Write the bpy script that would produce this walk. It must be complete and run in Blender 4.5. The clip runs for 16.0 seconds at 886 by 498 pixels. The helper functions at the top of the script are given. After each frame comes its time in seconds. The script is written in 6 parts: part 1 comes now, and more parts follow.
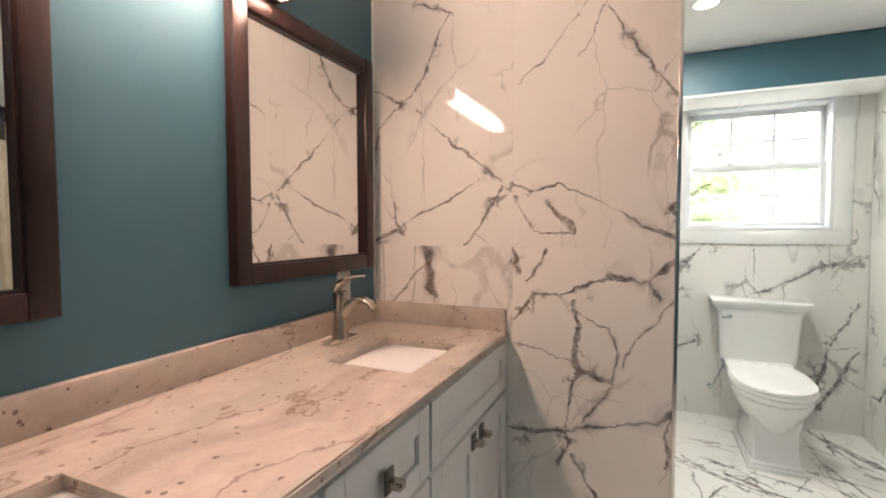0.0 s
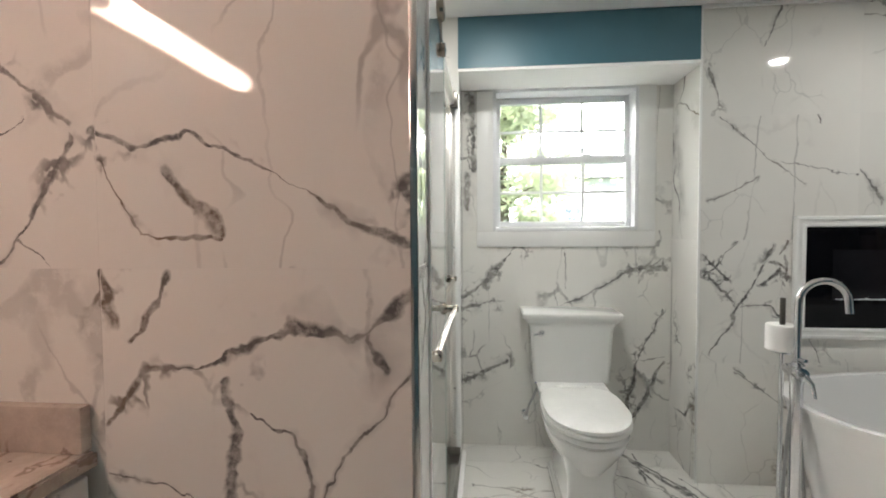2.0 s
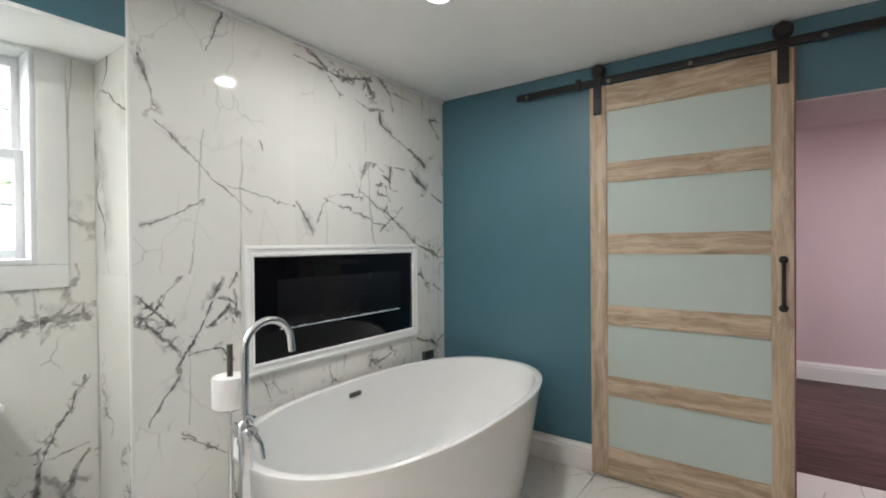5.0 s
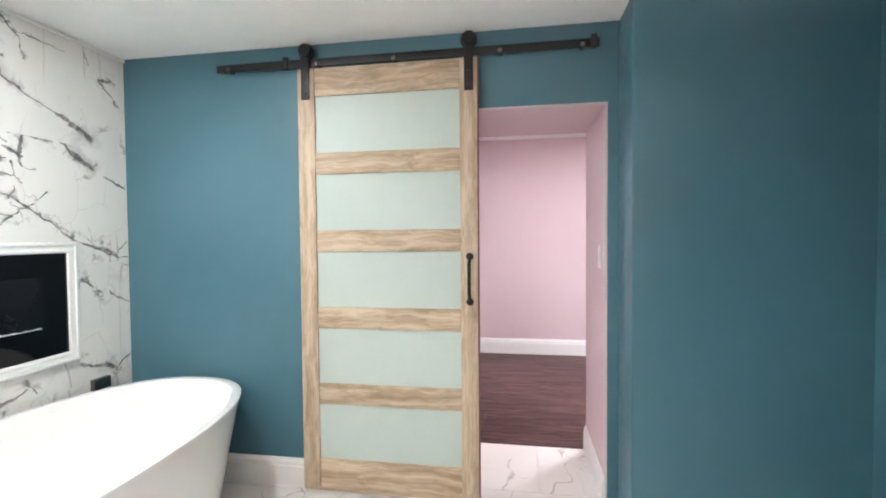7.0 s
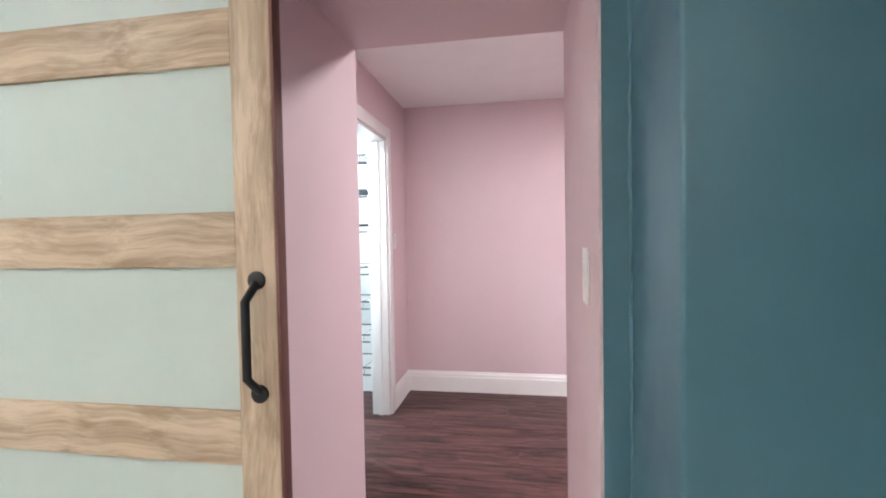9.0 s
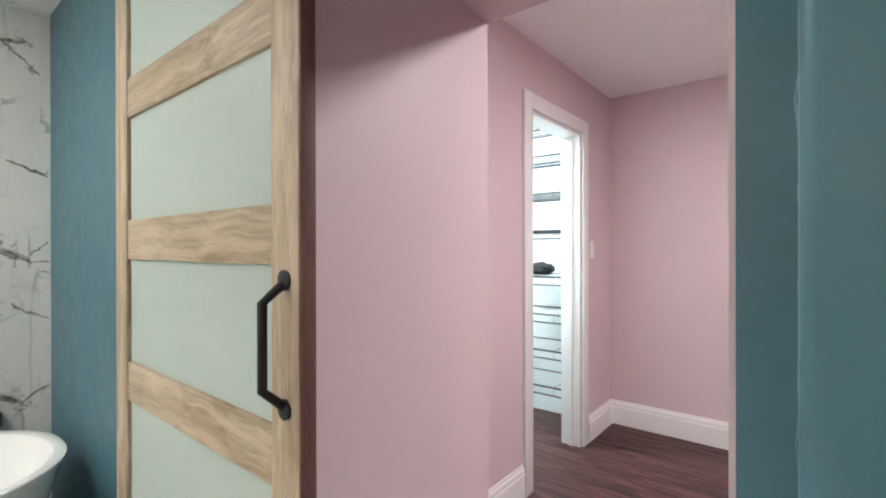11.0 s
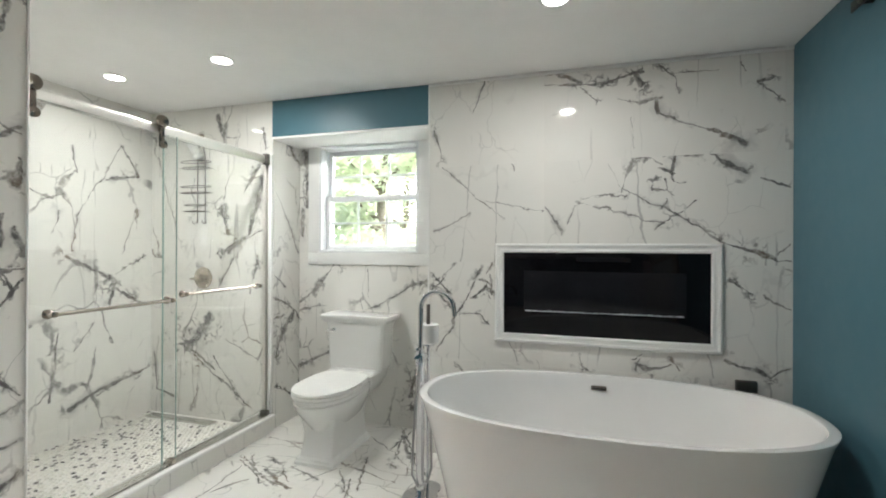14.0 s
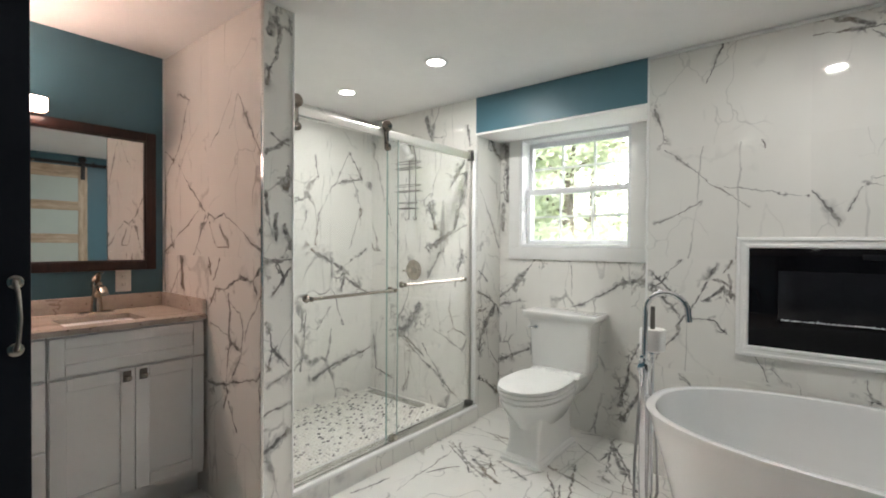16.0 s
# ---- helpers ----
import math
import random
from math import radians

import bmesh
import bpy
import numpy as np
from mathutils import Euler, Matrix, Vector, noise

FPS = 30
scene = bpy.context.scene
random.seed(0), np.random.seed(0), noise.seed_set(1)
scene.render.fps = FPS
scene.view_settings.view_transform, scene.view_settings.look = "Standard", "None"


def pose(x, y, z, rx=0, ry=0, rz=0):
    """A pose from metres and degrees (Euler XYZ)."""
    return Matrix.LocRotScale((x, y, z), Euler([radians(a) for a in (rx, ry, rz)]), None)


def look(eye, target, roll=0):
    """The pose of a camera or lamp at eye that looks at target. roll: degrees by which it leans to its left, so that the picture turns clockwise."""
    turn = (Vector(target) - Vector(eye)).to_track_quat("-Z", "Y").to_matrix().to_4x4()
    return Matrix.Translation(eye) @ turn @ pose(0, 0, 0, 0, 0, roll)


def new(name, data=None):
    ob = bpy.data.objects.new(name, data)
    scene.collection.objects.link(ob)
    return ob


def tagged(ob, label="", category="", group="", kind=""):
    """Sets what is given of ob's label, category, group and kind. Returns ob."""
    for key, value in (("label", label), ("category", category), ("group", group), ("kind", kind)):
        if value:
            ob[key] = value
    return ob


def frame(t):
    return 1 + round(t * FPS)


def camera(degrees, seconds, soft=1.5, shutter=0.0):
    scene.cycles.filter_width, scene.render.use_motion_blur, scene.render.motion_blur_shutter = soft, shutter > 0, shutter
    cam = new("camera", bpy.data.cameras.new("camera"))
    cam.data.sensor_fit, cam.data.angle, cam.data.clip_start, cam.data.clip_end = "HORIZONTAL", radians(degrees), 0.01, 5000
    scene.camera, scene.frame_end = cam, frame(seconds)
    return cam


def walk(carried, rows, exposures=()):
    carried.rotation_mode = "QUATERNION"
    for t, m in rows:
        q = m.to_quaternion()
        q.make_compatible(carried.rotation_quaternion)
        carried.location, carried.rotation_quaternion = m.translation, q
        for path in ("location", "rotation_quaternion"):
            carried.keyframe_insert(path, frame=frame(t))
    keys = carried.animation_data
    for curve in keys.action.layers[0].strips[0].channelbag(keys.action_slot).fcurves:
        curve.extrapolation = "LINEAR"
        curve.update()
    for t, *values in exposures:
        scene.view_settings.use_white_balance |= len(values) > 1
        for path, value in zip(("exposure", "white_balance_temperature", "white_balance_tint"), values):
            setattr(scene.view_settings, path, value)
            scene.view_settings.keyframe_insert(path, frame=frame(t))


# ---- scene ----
cam = camera(88.0, 16.0, soft=1.9)
# seconds, eye, target, roll
PATH = [
    (0, (0.322, 0.271, 1.264), (-0.486, 2.098, 1.173), -0.10),
    (0.5, (0.356, 0.444, 1.249), (-0.424, 2.284, 1.165), -0.29),
    (1, (0.416, 0.687, 1.252), (-0.251, 2.570, 1.168), -0.40),
    (1.5, (0.468, 0.906, 1.244), (-0.029, 2.841, 1.158), -0.39),
    (2, (0.512, 1.131, 1.256), (0.327, 3.120, 1.175), -0.38),
    (2.5, (0.589, 1.334, 1.257), (0.764, 3.325, 1.181), -0.46),
    (3, (0.681, 1.508, 1.274), (0.973, 3.486, 1.200), -0.58),
    (3.5, (0.757, 1.632, 1.280), (1.217, 3.577, 1.221), -0.54),
    (4, (0.815, 1.679, 1.289), (1.669, 3.487, 1.260), -0.50),
    (4.5, (0.834, 1.649, 1.294), (2.146, 3.158, 1.277), -0.58),
    (5, (0.851, 1.573, 1.307), (2.477, 2.737, 1.290), -0.53),
    (5.2, (0.849, 1.541, 1.310), (2.569, 2.562, 1.293), -0.42),
    (7.3, (1.421, 1.282, 1.329), (3.399, 1.571, 1.261), -0.56),
    (7.5, (1.573, 1.276, 1.325), (3.553, 1.549, 1.254), -0.59),
    (8, (1.963, 1.257, 1.321), (3.949, 1.490, 1.258), -0.60),
    (8.2, (2.115, 1.210, 1.319), (4.101, 1.437, 1.247), -0.64),
    (10.3, (3.019, 0.912, 1.290), (4.810, 1.801, 1.283), -0.44),
    (10.5, (3.022, 0.921, 1.290), (4.753, 1.922, 1.282), -0.09),
    (11, (2.997, 0.827, 1.280), (4.553, 2.084, 1.277), -0.11),
    (11.5, (2.880, 0.713, 1.310), (4.151, 2.257, 1.309), 0.15),
    (12, (2.702, 0.675, 1.288), (3.578, 2.473, 1.290), 0.25),
    (12.5, (2.572, 0.685, 1.298), (3.077, 2.620, 1.294), 0.31),
    (13, (2.503, 0.692, 1.294), (2.636, 2.688, 1.286), 0.25),
    (13.5, (2.475, 0.716, 1.296), (2.231, 2.701, 1.286), 0.22),
    (14, (2.466, 0.718, 1.276), (1.884, 2.632, 1.278), 0.26),
    (14.5, (2.464, 0.702, 1.268), (1.572, 2.492, 1.270), 0.38),
    (15, (2.427, 0.706, 1.271), (1.302, 2.359, 1.262), 0.39),
    (15.5, (2.355, 0.728, 1.269), (1.122, 2.303, 1.252), 0.49),
    (16, (2.259, 0.744, 1.272), (1.005, 2.302, 1.248), 0.37),
]
EXPOSURES = [(t, stops, kelvin, tint) for t, stops, kelvin, tint in (
    (0.0, 2.4, 6600, 10), (1.0, 2.2, 6650, 10), (2.0, 1.85, 6450, 10), (3.5, 1.42, 6200, 8), (4.0, 1.7, 6300, 10), (4.5, 1.9, 6350, 10), (5.0, 2.34, 6300, 10), (7.5, 3.45, 6150, 10), (8.0, 3.4, 6200, 12),
    (10.3, 2.95, 6450, 10), (11.0, 3.0, 6400, 6), (11.5, 3.1, 6250, 3), (12.0, 2.95, 6150, 0), (12.5, 2.75, 6150, 2), (13.5, 2.36, 6250, 6), (15.0, 1.96, 6450, 10), (16.0, 1.98, 6400, 10))]
walk(cam, [(t, look(eye, target, roll)) for t, eye, target, roll in PATH], EXPOSURES)

# ---- plan, in metres ----
CEIL = 2.316
XL, XS = -0.645, -0.72          # vanity wall, shower wall
XR = 3.487                      # blue wall with the barn door
YS, YT, YA = -0.06, 3.455, 3.780  # south wall, tub wall, alcove back wall
PY0, PY1, PX = 1.797, 1.948, 0.410  # partition
AX0, AX1, AZ = 0.380, 1.538, 2.058  # window alcove
OY0, OY1, OZ, OX = 0.882, 1.578, 1.947, 4.13  # passage to the pink room
PKY, PKX, PKC = 1.99, 6.40, 2.38  # pink room

# ---- world and light ----
world = bpy.data.worlds.new("sky")
scene.world = world
world.use_nodes = True
wn, wl = world.node_tree.nodes, world.node_tree.links
sky = wn.new("ShaderNodeTexSky")
sky.sky_type, sky.sun_disc = "NISHITA", False
sky.sun_elevation, sky.sun_rotation = radians(48), radians(150)
wl.new(sky.outputs[0], wn["Background"].inputs[0])
wn["Background"].inputs[1].default_value = 0.15
sun = new("sun", bpy.data.lights.new("sun", "SUN"))
sun.data.energy, sun.data.angle, sun.data.color = 5.0, radians(0.5), (1.0, 0.95, 0.88)
sun.matrix_world = look((0, 0, 30), (-13, 23, 0))


def disc_lamp(name, x, y, z, size, watts, colour, spread=180):
    ob = new(name, bpy.data.lights.new(name, "AREA"))
    ob.data.shape, ob.data.size, ob.data.energy, ob.data.color = "DISK", size, watts, colour
    ob.data.spread = radians(spread)
    ob.matrix_world = pose(x, y, z)
    return ob


COOL = (1.0, 0.985, 0.945)
# the fourth is unseen, added to brighten the teal wall by the opening
DOWNLIGHTS = [(0.562, 2.777, 3.0, 180), (-0.257, 2.803, 0.85, 150), (2.355, 2.66, 2.3, 180), (1.70, 0.60, 0.45, 130)]
for lx, ly, lw, ls in DOWNLIGHTS:
    disc_lamp("downlight_lamp", lx, ly, CEIL - 0.012, 0.09, lw, COOL, ls)
disc_lamp("pink_room_lamp", 4.75, 0.35, PKC - 0.05, 0.25, 5.7, (1.0, 0.95, 0.94))
disc_lamp("closet_lamp", 5.5, 2.65, PKC - 0.05, 0.2, 7, (0.82, 0.95, 1.0))


# ---- material helpers ----
def nodes_of(name):
    m = bpy.data.materials.new(name)
    m.use_nodes = True
    return m, m.node_tree, m.node_tree.nodes["Principled BSDF"]


def nd(nt, kind, ins=None, operation="", data_type="", blend_type="", feature=""):
    n = nt.nodes.new("ShaderNode" + kind)
    if operation:
        n.operation = operation
    if data_type:
        n.data_type = data_type
    if blend_type:
        n.blend_type = blend_type
    if feature:
        n.feature = feature
    for k, v in (ins or {}).items():
        if isinstance(v, bpy.types.NodeSocket):
            nt.links.new(v, n.inputs[k])
        else:
            n.inputs[k].default_value = v
    return n


def rgb(c):
    return (c[0], c[1], c[2], 1.0)


def mix(nt, fac, a, b, blend="MIX"):
    n = nd(nt, "Mix", data_type="RGBA", blend_type=blend)
    for i, v in ((0, fac), (6, a), (7, b)):
        if isinstance(v, bpy.types.NodeSocket):
            nt.links.new(v, n.inputs[i])
        elif i == 0:
            n.inputs[i].default_value = v
        else:
            n.inputs[i].default_value = rgb(v)
    return n.outputs[2]


def ramp(nt, value, lo, hi, out_lo=0.0, out_hi=1.0):
    n = nd(nt, "MapRange", {0: value, 1: lo, 2: hi, 3: out_lo, 4: out_hi})
    n.clamp = True
    return n.outputs[0]


def maths(nt, op, a, b=0.0):
    n = nd(nt, "Math", operation=op)
    for i, v in ((0, a), (1, b)):
        if isinstance(v, bpy.types.NodeSocket):
            nt.links.new(v, n.inputs[i])
        else:
            n.inputs[i].default_value = v
    return n.outputs[0]


def vmath(nt, op, a, b):
    n = nd(nt, "VectorMath", operation=op)
    for i, v in ((0, a), (1, b)):
        if isinstance(v, bpy.types.NodeSocket):
            nt.links.new(v, n.inputs[i])
        else:
            n.inputs[i].default_value = v
    return n.outputs[0]


def coords(nt, vary=True):
    """Object coordinates, shifted by chance from object to object."""
    c = nd(nt, "TexCoord").outputs["Object"]
    if vary:
        r = nd(nt, "ObjectInfo").outputs["Random"]
        s = nd(nt, "CombineXYZ", {0: maths(nt, "MULTIPLY", r, 37.0), 1: maths(nt, "MULTIPLY", r, 91.0), 2: maths(nt, "MULTIPLY", r, 53.0)})
        c = vmath(nt, "ADD", c, s.outputs[0])
    return c


def noise_at(nt, vec, scale, detail=3.0, rough=0.55):
    return nd(nt, "TexNoise", {"Vector": vec, "Scale": scale, "Detail": detail, "Roughness": rough})


def bump(nt, bsdf, height, strength=0.2, distance=0.002):
    b = nd(nt, "Bump", {"Height": height, "Strength": strength, "Distance": distance})
    nt.links.new(b.outputs[0], bsdf.inputs["Normal"])


def plain(name, colour, rough=0.5, metal=0.0, var=0.06, scale=6.0, bumpy=0.0, bscale=120.0, coat=0.0, spec=0.5):
    """Paint, ceramic or metal with faint unevenness at two scales."""
    m, nt, p = nodes_of(name)
    c = coords(nt, False)
    n1, n2 = noise_at(nt, c, scale), noise_at(nt, c, scale * 9.0, 5.0)
    f = maths(nt, "ADD", maths(nt, "MULTIPLY", n1.outputs[0], 0.7), maths(nt, "MULTIPLY", n2.outputs[0], 0.3))
    a = tuple(max(0.0, v * (1 - var)) for v in colour)
    b = tuple(min(1.0, v * (1 + var)) for v in colour)
    nt.links.new(mix(nt, ramp(nt, f, 0.3, 0.7), a, b), p.inputs["Base Color"])
    nt.links.new(ramp(nt, n2.outputs[0], 0.3, 0.7, max(0.02, rough * 0.88), min(1.0, rough * 1.12)), p.inputs["Roughness"])
    p.inputs["Metallic"].default_value = metal
    p.inputs["Specular IOR Level"].default_value = spec
    p.inputs["Coat Weight"].default_value = coat
    if bumpy:
        bump(nt, p, noise_at(nt, c, bscale, 3.0).outputs[0], bumpy)
    return m


def glow(name, colour, strength):
    m, nt, p = nodes_of(name)
    p.inputs["Base Color"].default_value = rgb((0.9, 0.9, 0.88))
    p.inputs["Emission Color"].default_value = rgb(colour)
    p.inputs["Emission Strength"].default_value = strength
    return m


def clear(name, tint, rough=0.0, weight=1.0):
    m, nt, p = nodes_of(name)
    p.inputs["Base Color"].default_value = rgb(tint)
    p.inputs["Transmission Weight"].default_value = weight
    p.inputs["Roughness"].default_value = rough
    p.inputs["IOR"].default_value = 1.45
    return m


# main veins of the slabs that are seen most: from x, z to x, z, and the width (y for x on the shower's long wall)
VEINS_UPPER_WEST = [
    (-0.335, 2.015, -0.418, 1.845, 0.006), (-0.418, 1.845, -0.512, 1.735, 0.004), (-0.512, 1.735, -0.627, 1.635, 0.006), (-0.627, 1.635, -0.658, 1.445, 0.004), (-0.658, 1.795, -0.512, 1.735, 0.003),
    (-0.45, 1.705, -0.325, 1.585, 0.006), (-0.325, 1.585, -0.127, 1.415, 0.012), (-0.21, 1.435, -0.533, 1.275, 0.005), (-0.533, 1.275, -0.679, 1.215, 0.012), (-0.564, 1.355, -0.533, 1.265, 0.01),
    (-0.127, 1.395, -0.21, 1.285, 0.012), (-0.21, 1.285, -0.273, 1.205, 0.006), (-0.231, 1.255, -0.168, 1.205, 0.004), (-0.45, 2.075, -0.314, 2.005, 0.006),
]
VEINS_UPPER_EAST = [
    (-0.085, 1.405, -0.022, 1.375, 0.015), (-0.022, 1.375, 0.061, 1.415, 0.008), (0.061, 1.415, 0.196, 1.335, 0.008), (0.196, 1.335, 0.394, 1.235, 0.01), (-0.085, 1.355, -0.022, 1.245, 0.005),
    (0.019, 1.345, 0.103, 1.255, 0.014), (-0.022, 1.245, 0.103, 1.245, 0.004), (-0.075, 1.745, 0.144, 1.965, 0.004), (0.113, 1.805, 0.207, 1.955, 0.003), (0.207, 1.935, 0.301, 1.785, 0.006),
    (0.301, 1.785, 0.405, 1.645, 0.008), (0.405, 1.805, 0.342, 1.665, 0.003), (0.394, 1.325, 0.426, 1.295, 0.012), (-0.418, 1.185, -0.398, 1.045, 0.028), (-0.575, 0.985, -0.418, 1.135, 0.006),
    (-0.408, 1.045, -0.377, 1.005, 0.016),
]
VEINS_LOWER = [
    (-0.085, 1.185, -0.075, 1.115, 0.012), (-0.043, 1.085, 0.03, 1.185, 0.007), (-0.085, 0.955, -0.022, 1.035, 0.01), (-0.022, 1.035, 0.092, 1.045, 0.012), (0.092, 1.045, 0.207, 1.105, 0.015),
    (0.207, 1.105, 0.321, 1.095, 0.018), (0.321, 1.095, 0.426, 1.185, 0.014), (0.342, 1.105, 0.363, 1.055, 0.012), (0.103, 1.025, 0.123, 0.955, 0.01), (0.123, 0.955, 0.123, 0.805, 0.012),
    (0.123, 0.805, 0.092, 0.615, 0.01), (0.092, 0.615, 0.092, 0.535, 0.008), (0.092, 0.535, 0.061, 0.475, 0.006), (0.113, 0.515, 0.186, 0.395, 0.006), (0.144, 0.985, 0.217, 0.955, 0.005),
    (0.217, 0.955, 0.248, 0.855, 0.006), (0.248, 0.855, 0.228, 0.765, 0.006), (0.123, 0.805, 0.228, 0.765, 0.01),
]
VEINS_FOOT = [
    (-0.095, 0.565, 0.092, 0.595, 0.016), (0.092, 0.595, 0.373, 0.665, 0.01), (0.373, 0.665, 0.415, 0.715, 0.018), (0.405, 0.705, 0.384, 0.535, 0.008), (0.228, 0.755, 0.155, 0.625, 0.005),
    (0.269, 0.815, 0.301, 0.905, 0.004), (0.301, 0.905, 0.405, 1.055, 0.003), (-0.085, 0.865, 0.113, 0.835, 0.003),
]
VEINS_TUB_UPPER_A = [
    (2.244, 2.313, 2.335, 2.296, 0.012), (2.335, 2.296, 2.461, 2.239, 0.02), (2.252, 2.236, 2.389, 2.229, 0.012), (2.389, 2.229, 2.567, 2.222, 0.016), (2.567, 2.222, 2.673, 2.243, 0.01), (2.673, 2.243, 2.778, 2.264, 0.01),
    (2.743, 2.248, 2.767, 2.191, 0.014), (2.46, 2.211, 2.547, 2.13, 0.008), (2.652, 2.124, 2.772, 2.09, 0.005), (2.772, 2.09, 2.867, 2.103, 0.016), (2.841, 2.086, 2.856, 2.032, 0.02), (2.856, 2.032, 2.94, 1.983, 0.01),
    (2.94, 1.983, 3.106, 1.924, 0.006), (3.106, 1.924, 3.221, 1.868, 0.012), (3.172, 1.878, 3.278, 1.832, 0.026),
]
VEINS_TUB_UPPER_B = [
    (2.849, 2.306, 2.931, 2.218, 0.01), (2.931, 2.218, 2.953, 2.117, 0.008), (2.932, 2.236, 3.153, 2.238, 0.003), (3.256, 2.284, 3.27, 2.22, 0.006), (3.325, 2.155, 3.4, 2.162, 0.012), (3.325, 2.152, 3.452, 2.028, 0.01),
    (1.902, 2.315, 1.862, 2.21, 0.008), (1.862, 2.21, 1.823, 2.114, 0.004), (1.571, 2.014, 1.623, 1.853, 0.014), (2.719, 2.02, 2.741, 1.857, 0.002),
]
VEINS_TUB_UPPER_C = [
    (2.732, 1.807, 2.817, 1.801, 0.018), (2.731, 1.786, 2.696, 1.689, 0.014), (2.696, 1.689, 2.669, 1.592, 0.006), (2.817, 1.792, 2.884, 1.746, 0.008), (2.901, 1.79, 2.986, 1.799, 0.014), (2.952, 1.797, 2.942, 1.709, 0.012),
    (2.866, 1.72, 2.95, 1.692, 0.01), (2.933, 1.701, 2.949, 1.639, 0.014), (2.815, 1.66, 2.882, 1.667, 0.008), (2.831, 1.615, 2.915, 1.605, 0.009), (2.899, 1.658, 2.932, 1.57, 0.012), (2.949, 1.639, 3, 1.642, 0.006),
    (2.906, 1.562, 2.889, 1.509, 0.01), (2.986, 1.799, 3.086, 1.802, 0.016), (3.086, 1.802, 3.168, 1.739, 0.01), (3.168, 1.739, 3.291, 1.668, 0.018), (3.348, 1.651, 3.471, 1.598, 0.012),
]
VEINS_TUB_UPPER_D = [
    (3.032, 1.543, 3.006, 1.508, 0.008), (1.613, 1.804, 1.872, 1.582, 0.004), (1.872, 1.582, 2.015, 1.457, 0.006), (2.452, 1.583, 2.695, 1.574, 0.004), (2.678, 1.609, 2.898, 1.509, 0.006), (2.898, 1.509, 2.998, 1.439, 0.01),
    (2.998, 1.439, 3.13, 1.344, 0.007), (3.13, 1.344, 3.246, 1.293, 0.01), (3.246, 1.293, 3.394, 1.235, 0.016), (3.395, 1.226, 3.477, 1.224, 0.008), (3.411, 1.26, 3.468, 1.32, 0.008), (2.443, 1.56, 2.626, 1.504, 0.004),
    (2.626, 1.504, 2.796, 1.432, 0.004), (2.796, 1.432, 2.889, 1.422, 0.01), (2.889, 1.422, 2.855, 1.388, 0.008), (2.864, 1.405, 2.981, 1.483, 0.005), (2.255, 1.527, 2.363, 1.363, 0.005), (2.318, 1.435, 2.363, 1.381, 0.01),
]
VEINS_TUB_UPPER_E = [
    (2.434, 1.542, 2.39, 1.426, 0.003), (2.602, 1.754, 2.661, 1.627, 0.004), (1.901, 1.581, 2.246, 1.5, 0.003), (1.804, 1.498, 1.575, 1.385, 0.004), (2.044, 1.812, 2.081, 1.739, 0.004), (2.099, 1.679, 2.146, 1.529, 0.003),
    (2.201, 1.805, 2.256, 1.807, 0.005),
]
VEINS_TUB_LOWER_A = [
    (1.94, 1.195, 1.899, 1.123, 0.016), (1.868, 1.174, 1.826, 1.091, 0.01), (1.92, 1.114, 1.942, 1.013, 0.014), (1.848, 1.082, 1.921, 1.063, 0.012), (1.827, 1.071, 1.785, 0.966, 0.014), (1.9, 1.052, 1.827, 0.989, 0.012),
    (1.785, 0.966, 1.732, 0.881, 0.012), (1.743, 0.878, 1.87, 0.883, 0.01), (1.87, 0.883, 1.922, 0.828, 0.008), (1.732, 0.881, 1.679, 0.753, 0.012), (1.679, 0.753, 1.592, 0.641, 0.01), (1.568, 1.043, 1.721, 0.891, 0.008),
    (1.709, 1.192, 1.568, 1.022, 0.006), (1.545, 1.127, 1.677, 1.004, 0.006),
]
VEINS_TUB_LOWER_B = [
    (2.047, 0.722, 2.099, 0.613, 0.006), (2.108, 0.675, 2.159, 0.617, 0.006), (2.451, 0.694, 2.472, 0.606, 0.014), (2.442, 0.644, 2.495, 0.607, 0.012), (2.218, 0.631, 2.229, 0.571, 0.006), (2.745, 0.611, 2.771, 0.671, 0.008),
    (2.753, 0.65, 2.828, 0.615, 0.012), (2.828, 0.615, 2.918, 0.648, 0.01), (2.917, 0.687, 2.956, 0.621, 0.008), (2.788, 0.7, 2.734, 0.669, 0.006), (3.188, 0.707, 3.37, 0.628, 0.012), (3.333, 0.655, 3.398, 0.62, 0.016),
    (3.406, 0.629, 3.476, 0.669, 0.008),
]
VEINS_TUB_LOWER_C = [
    (3.185, 1.31, 3.336, 1.264, 0.016), (3.336, 1.255, 3.47, 1.219, 0.014), (3.434, 1.274, 3.407, 1.246, 0.008), (3.191, 1.12, 3.303, 1.044, 0.016), (3.213, 1.107, 3.249, 1.071, 0.012), (3.357, 1.035, 3.482, 0.982, 0.01),
    (1.712, 0.586, 1.767, 0.537, 0.006),
]
VEINS_TUB_WEST = [
    (1.706, 0.573, 1.967, 0.378, 0.006), (1.905, 0.306, 1.957, 0.049, 0.012),
]
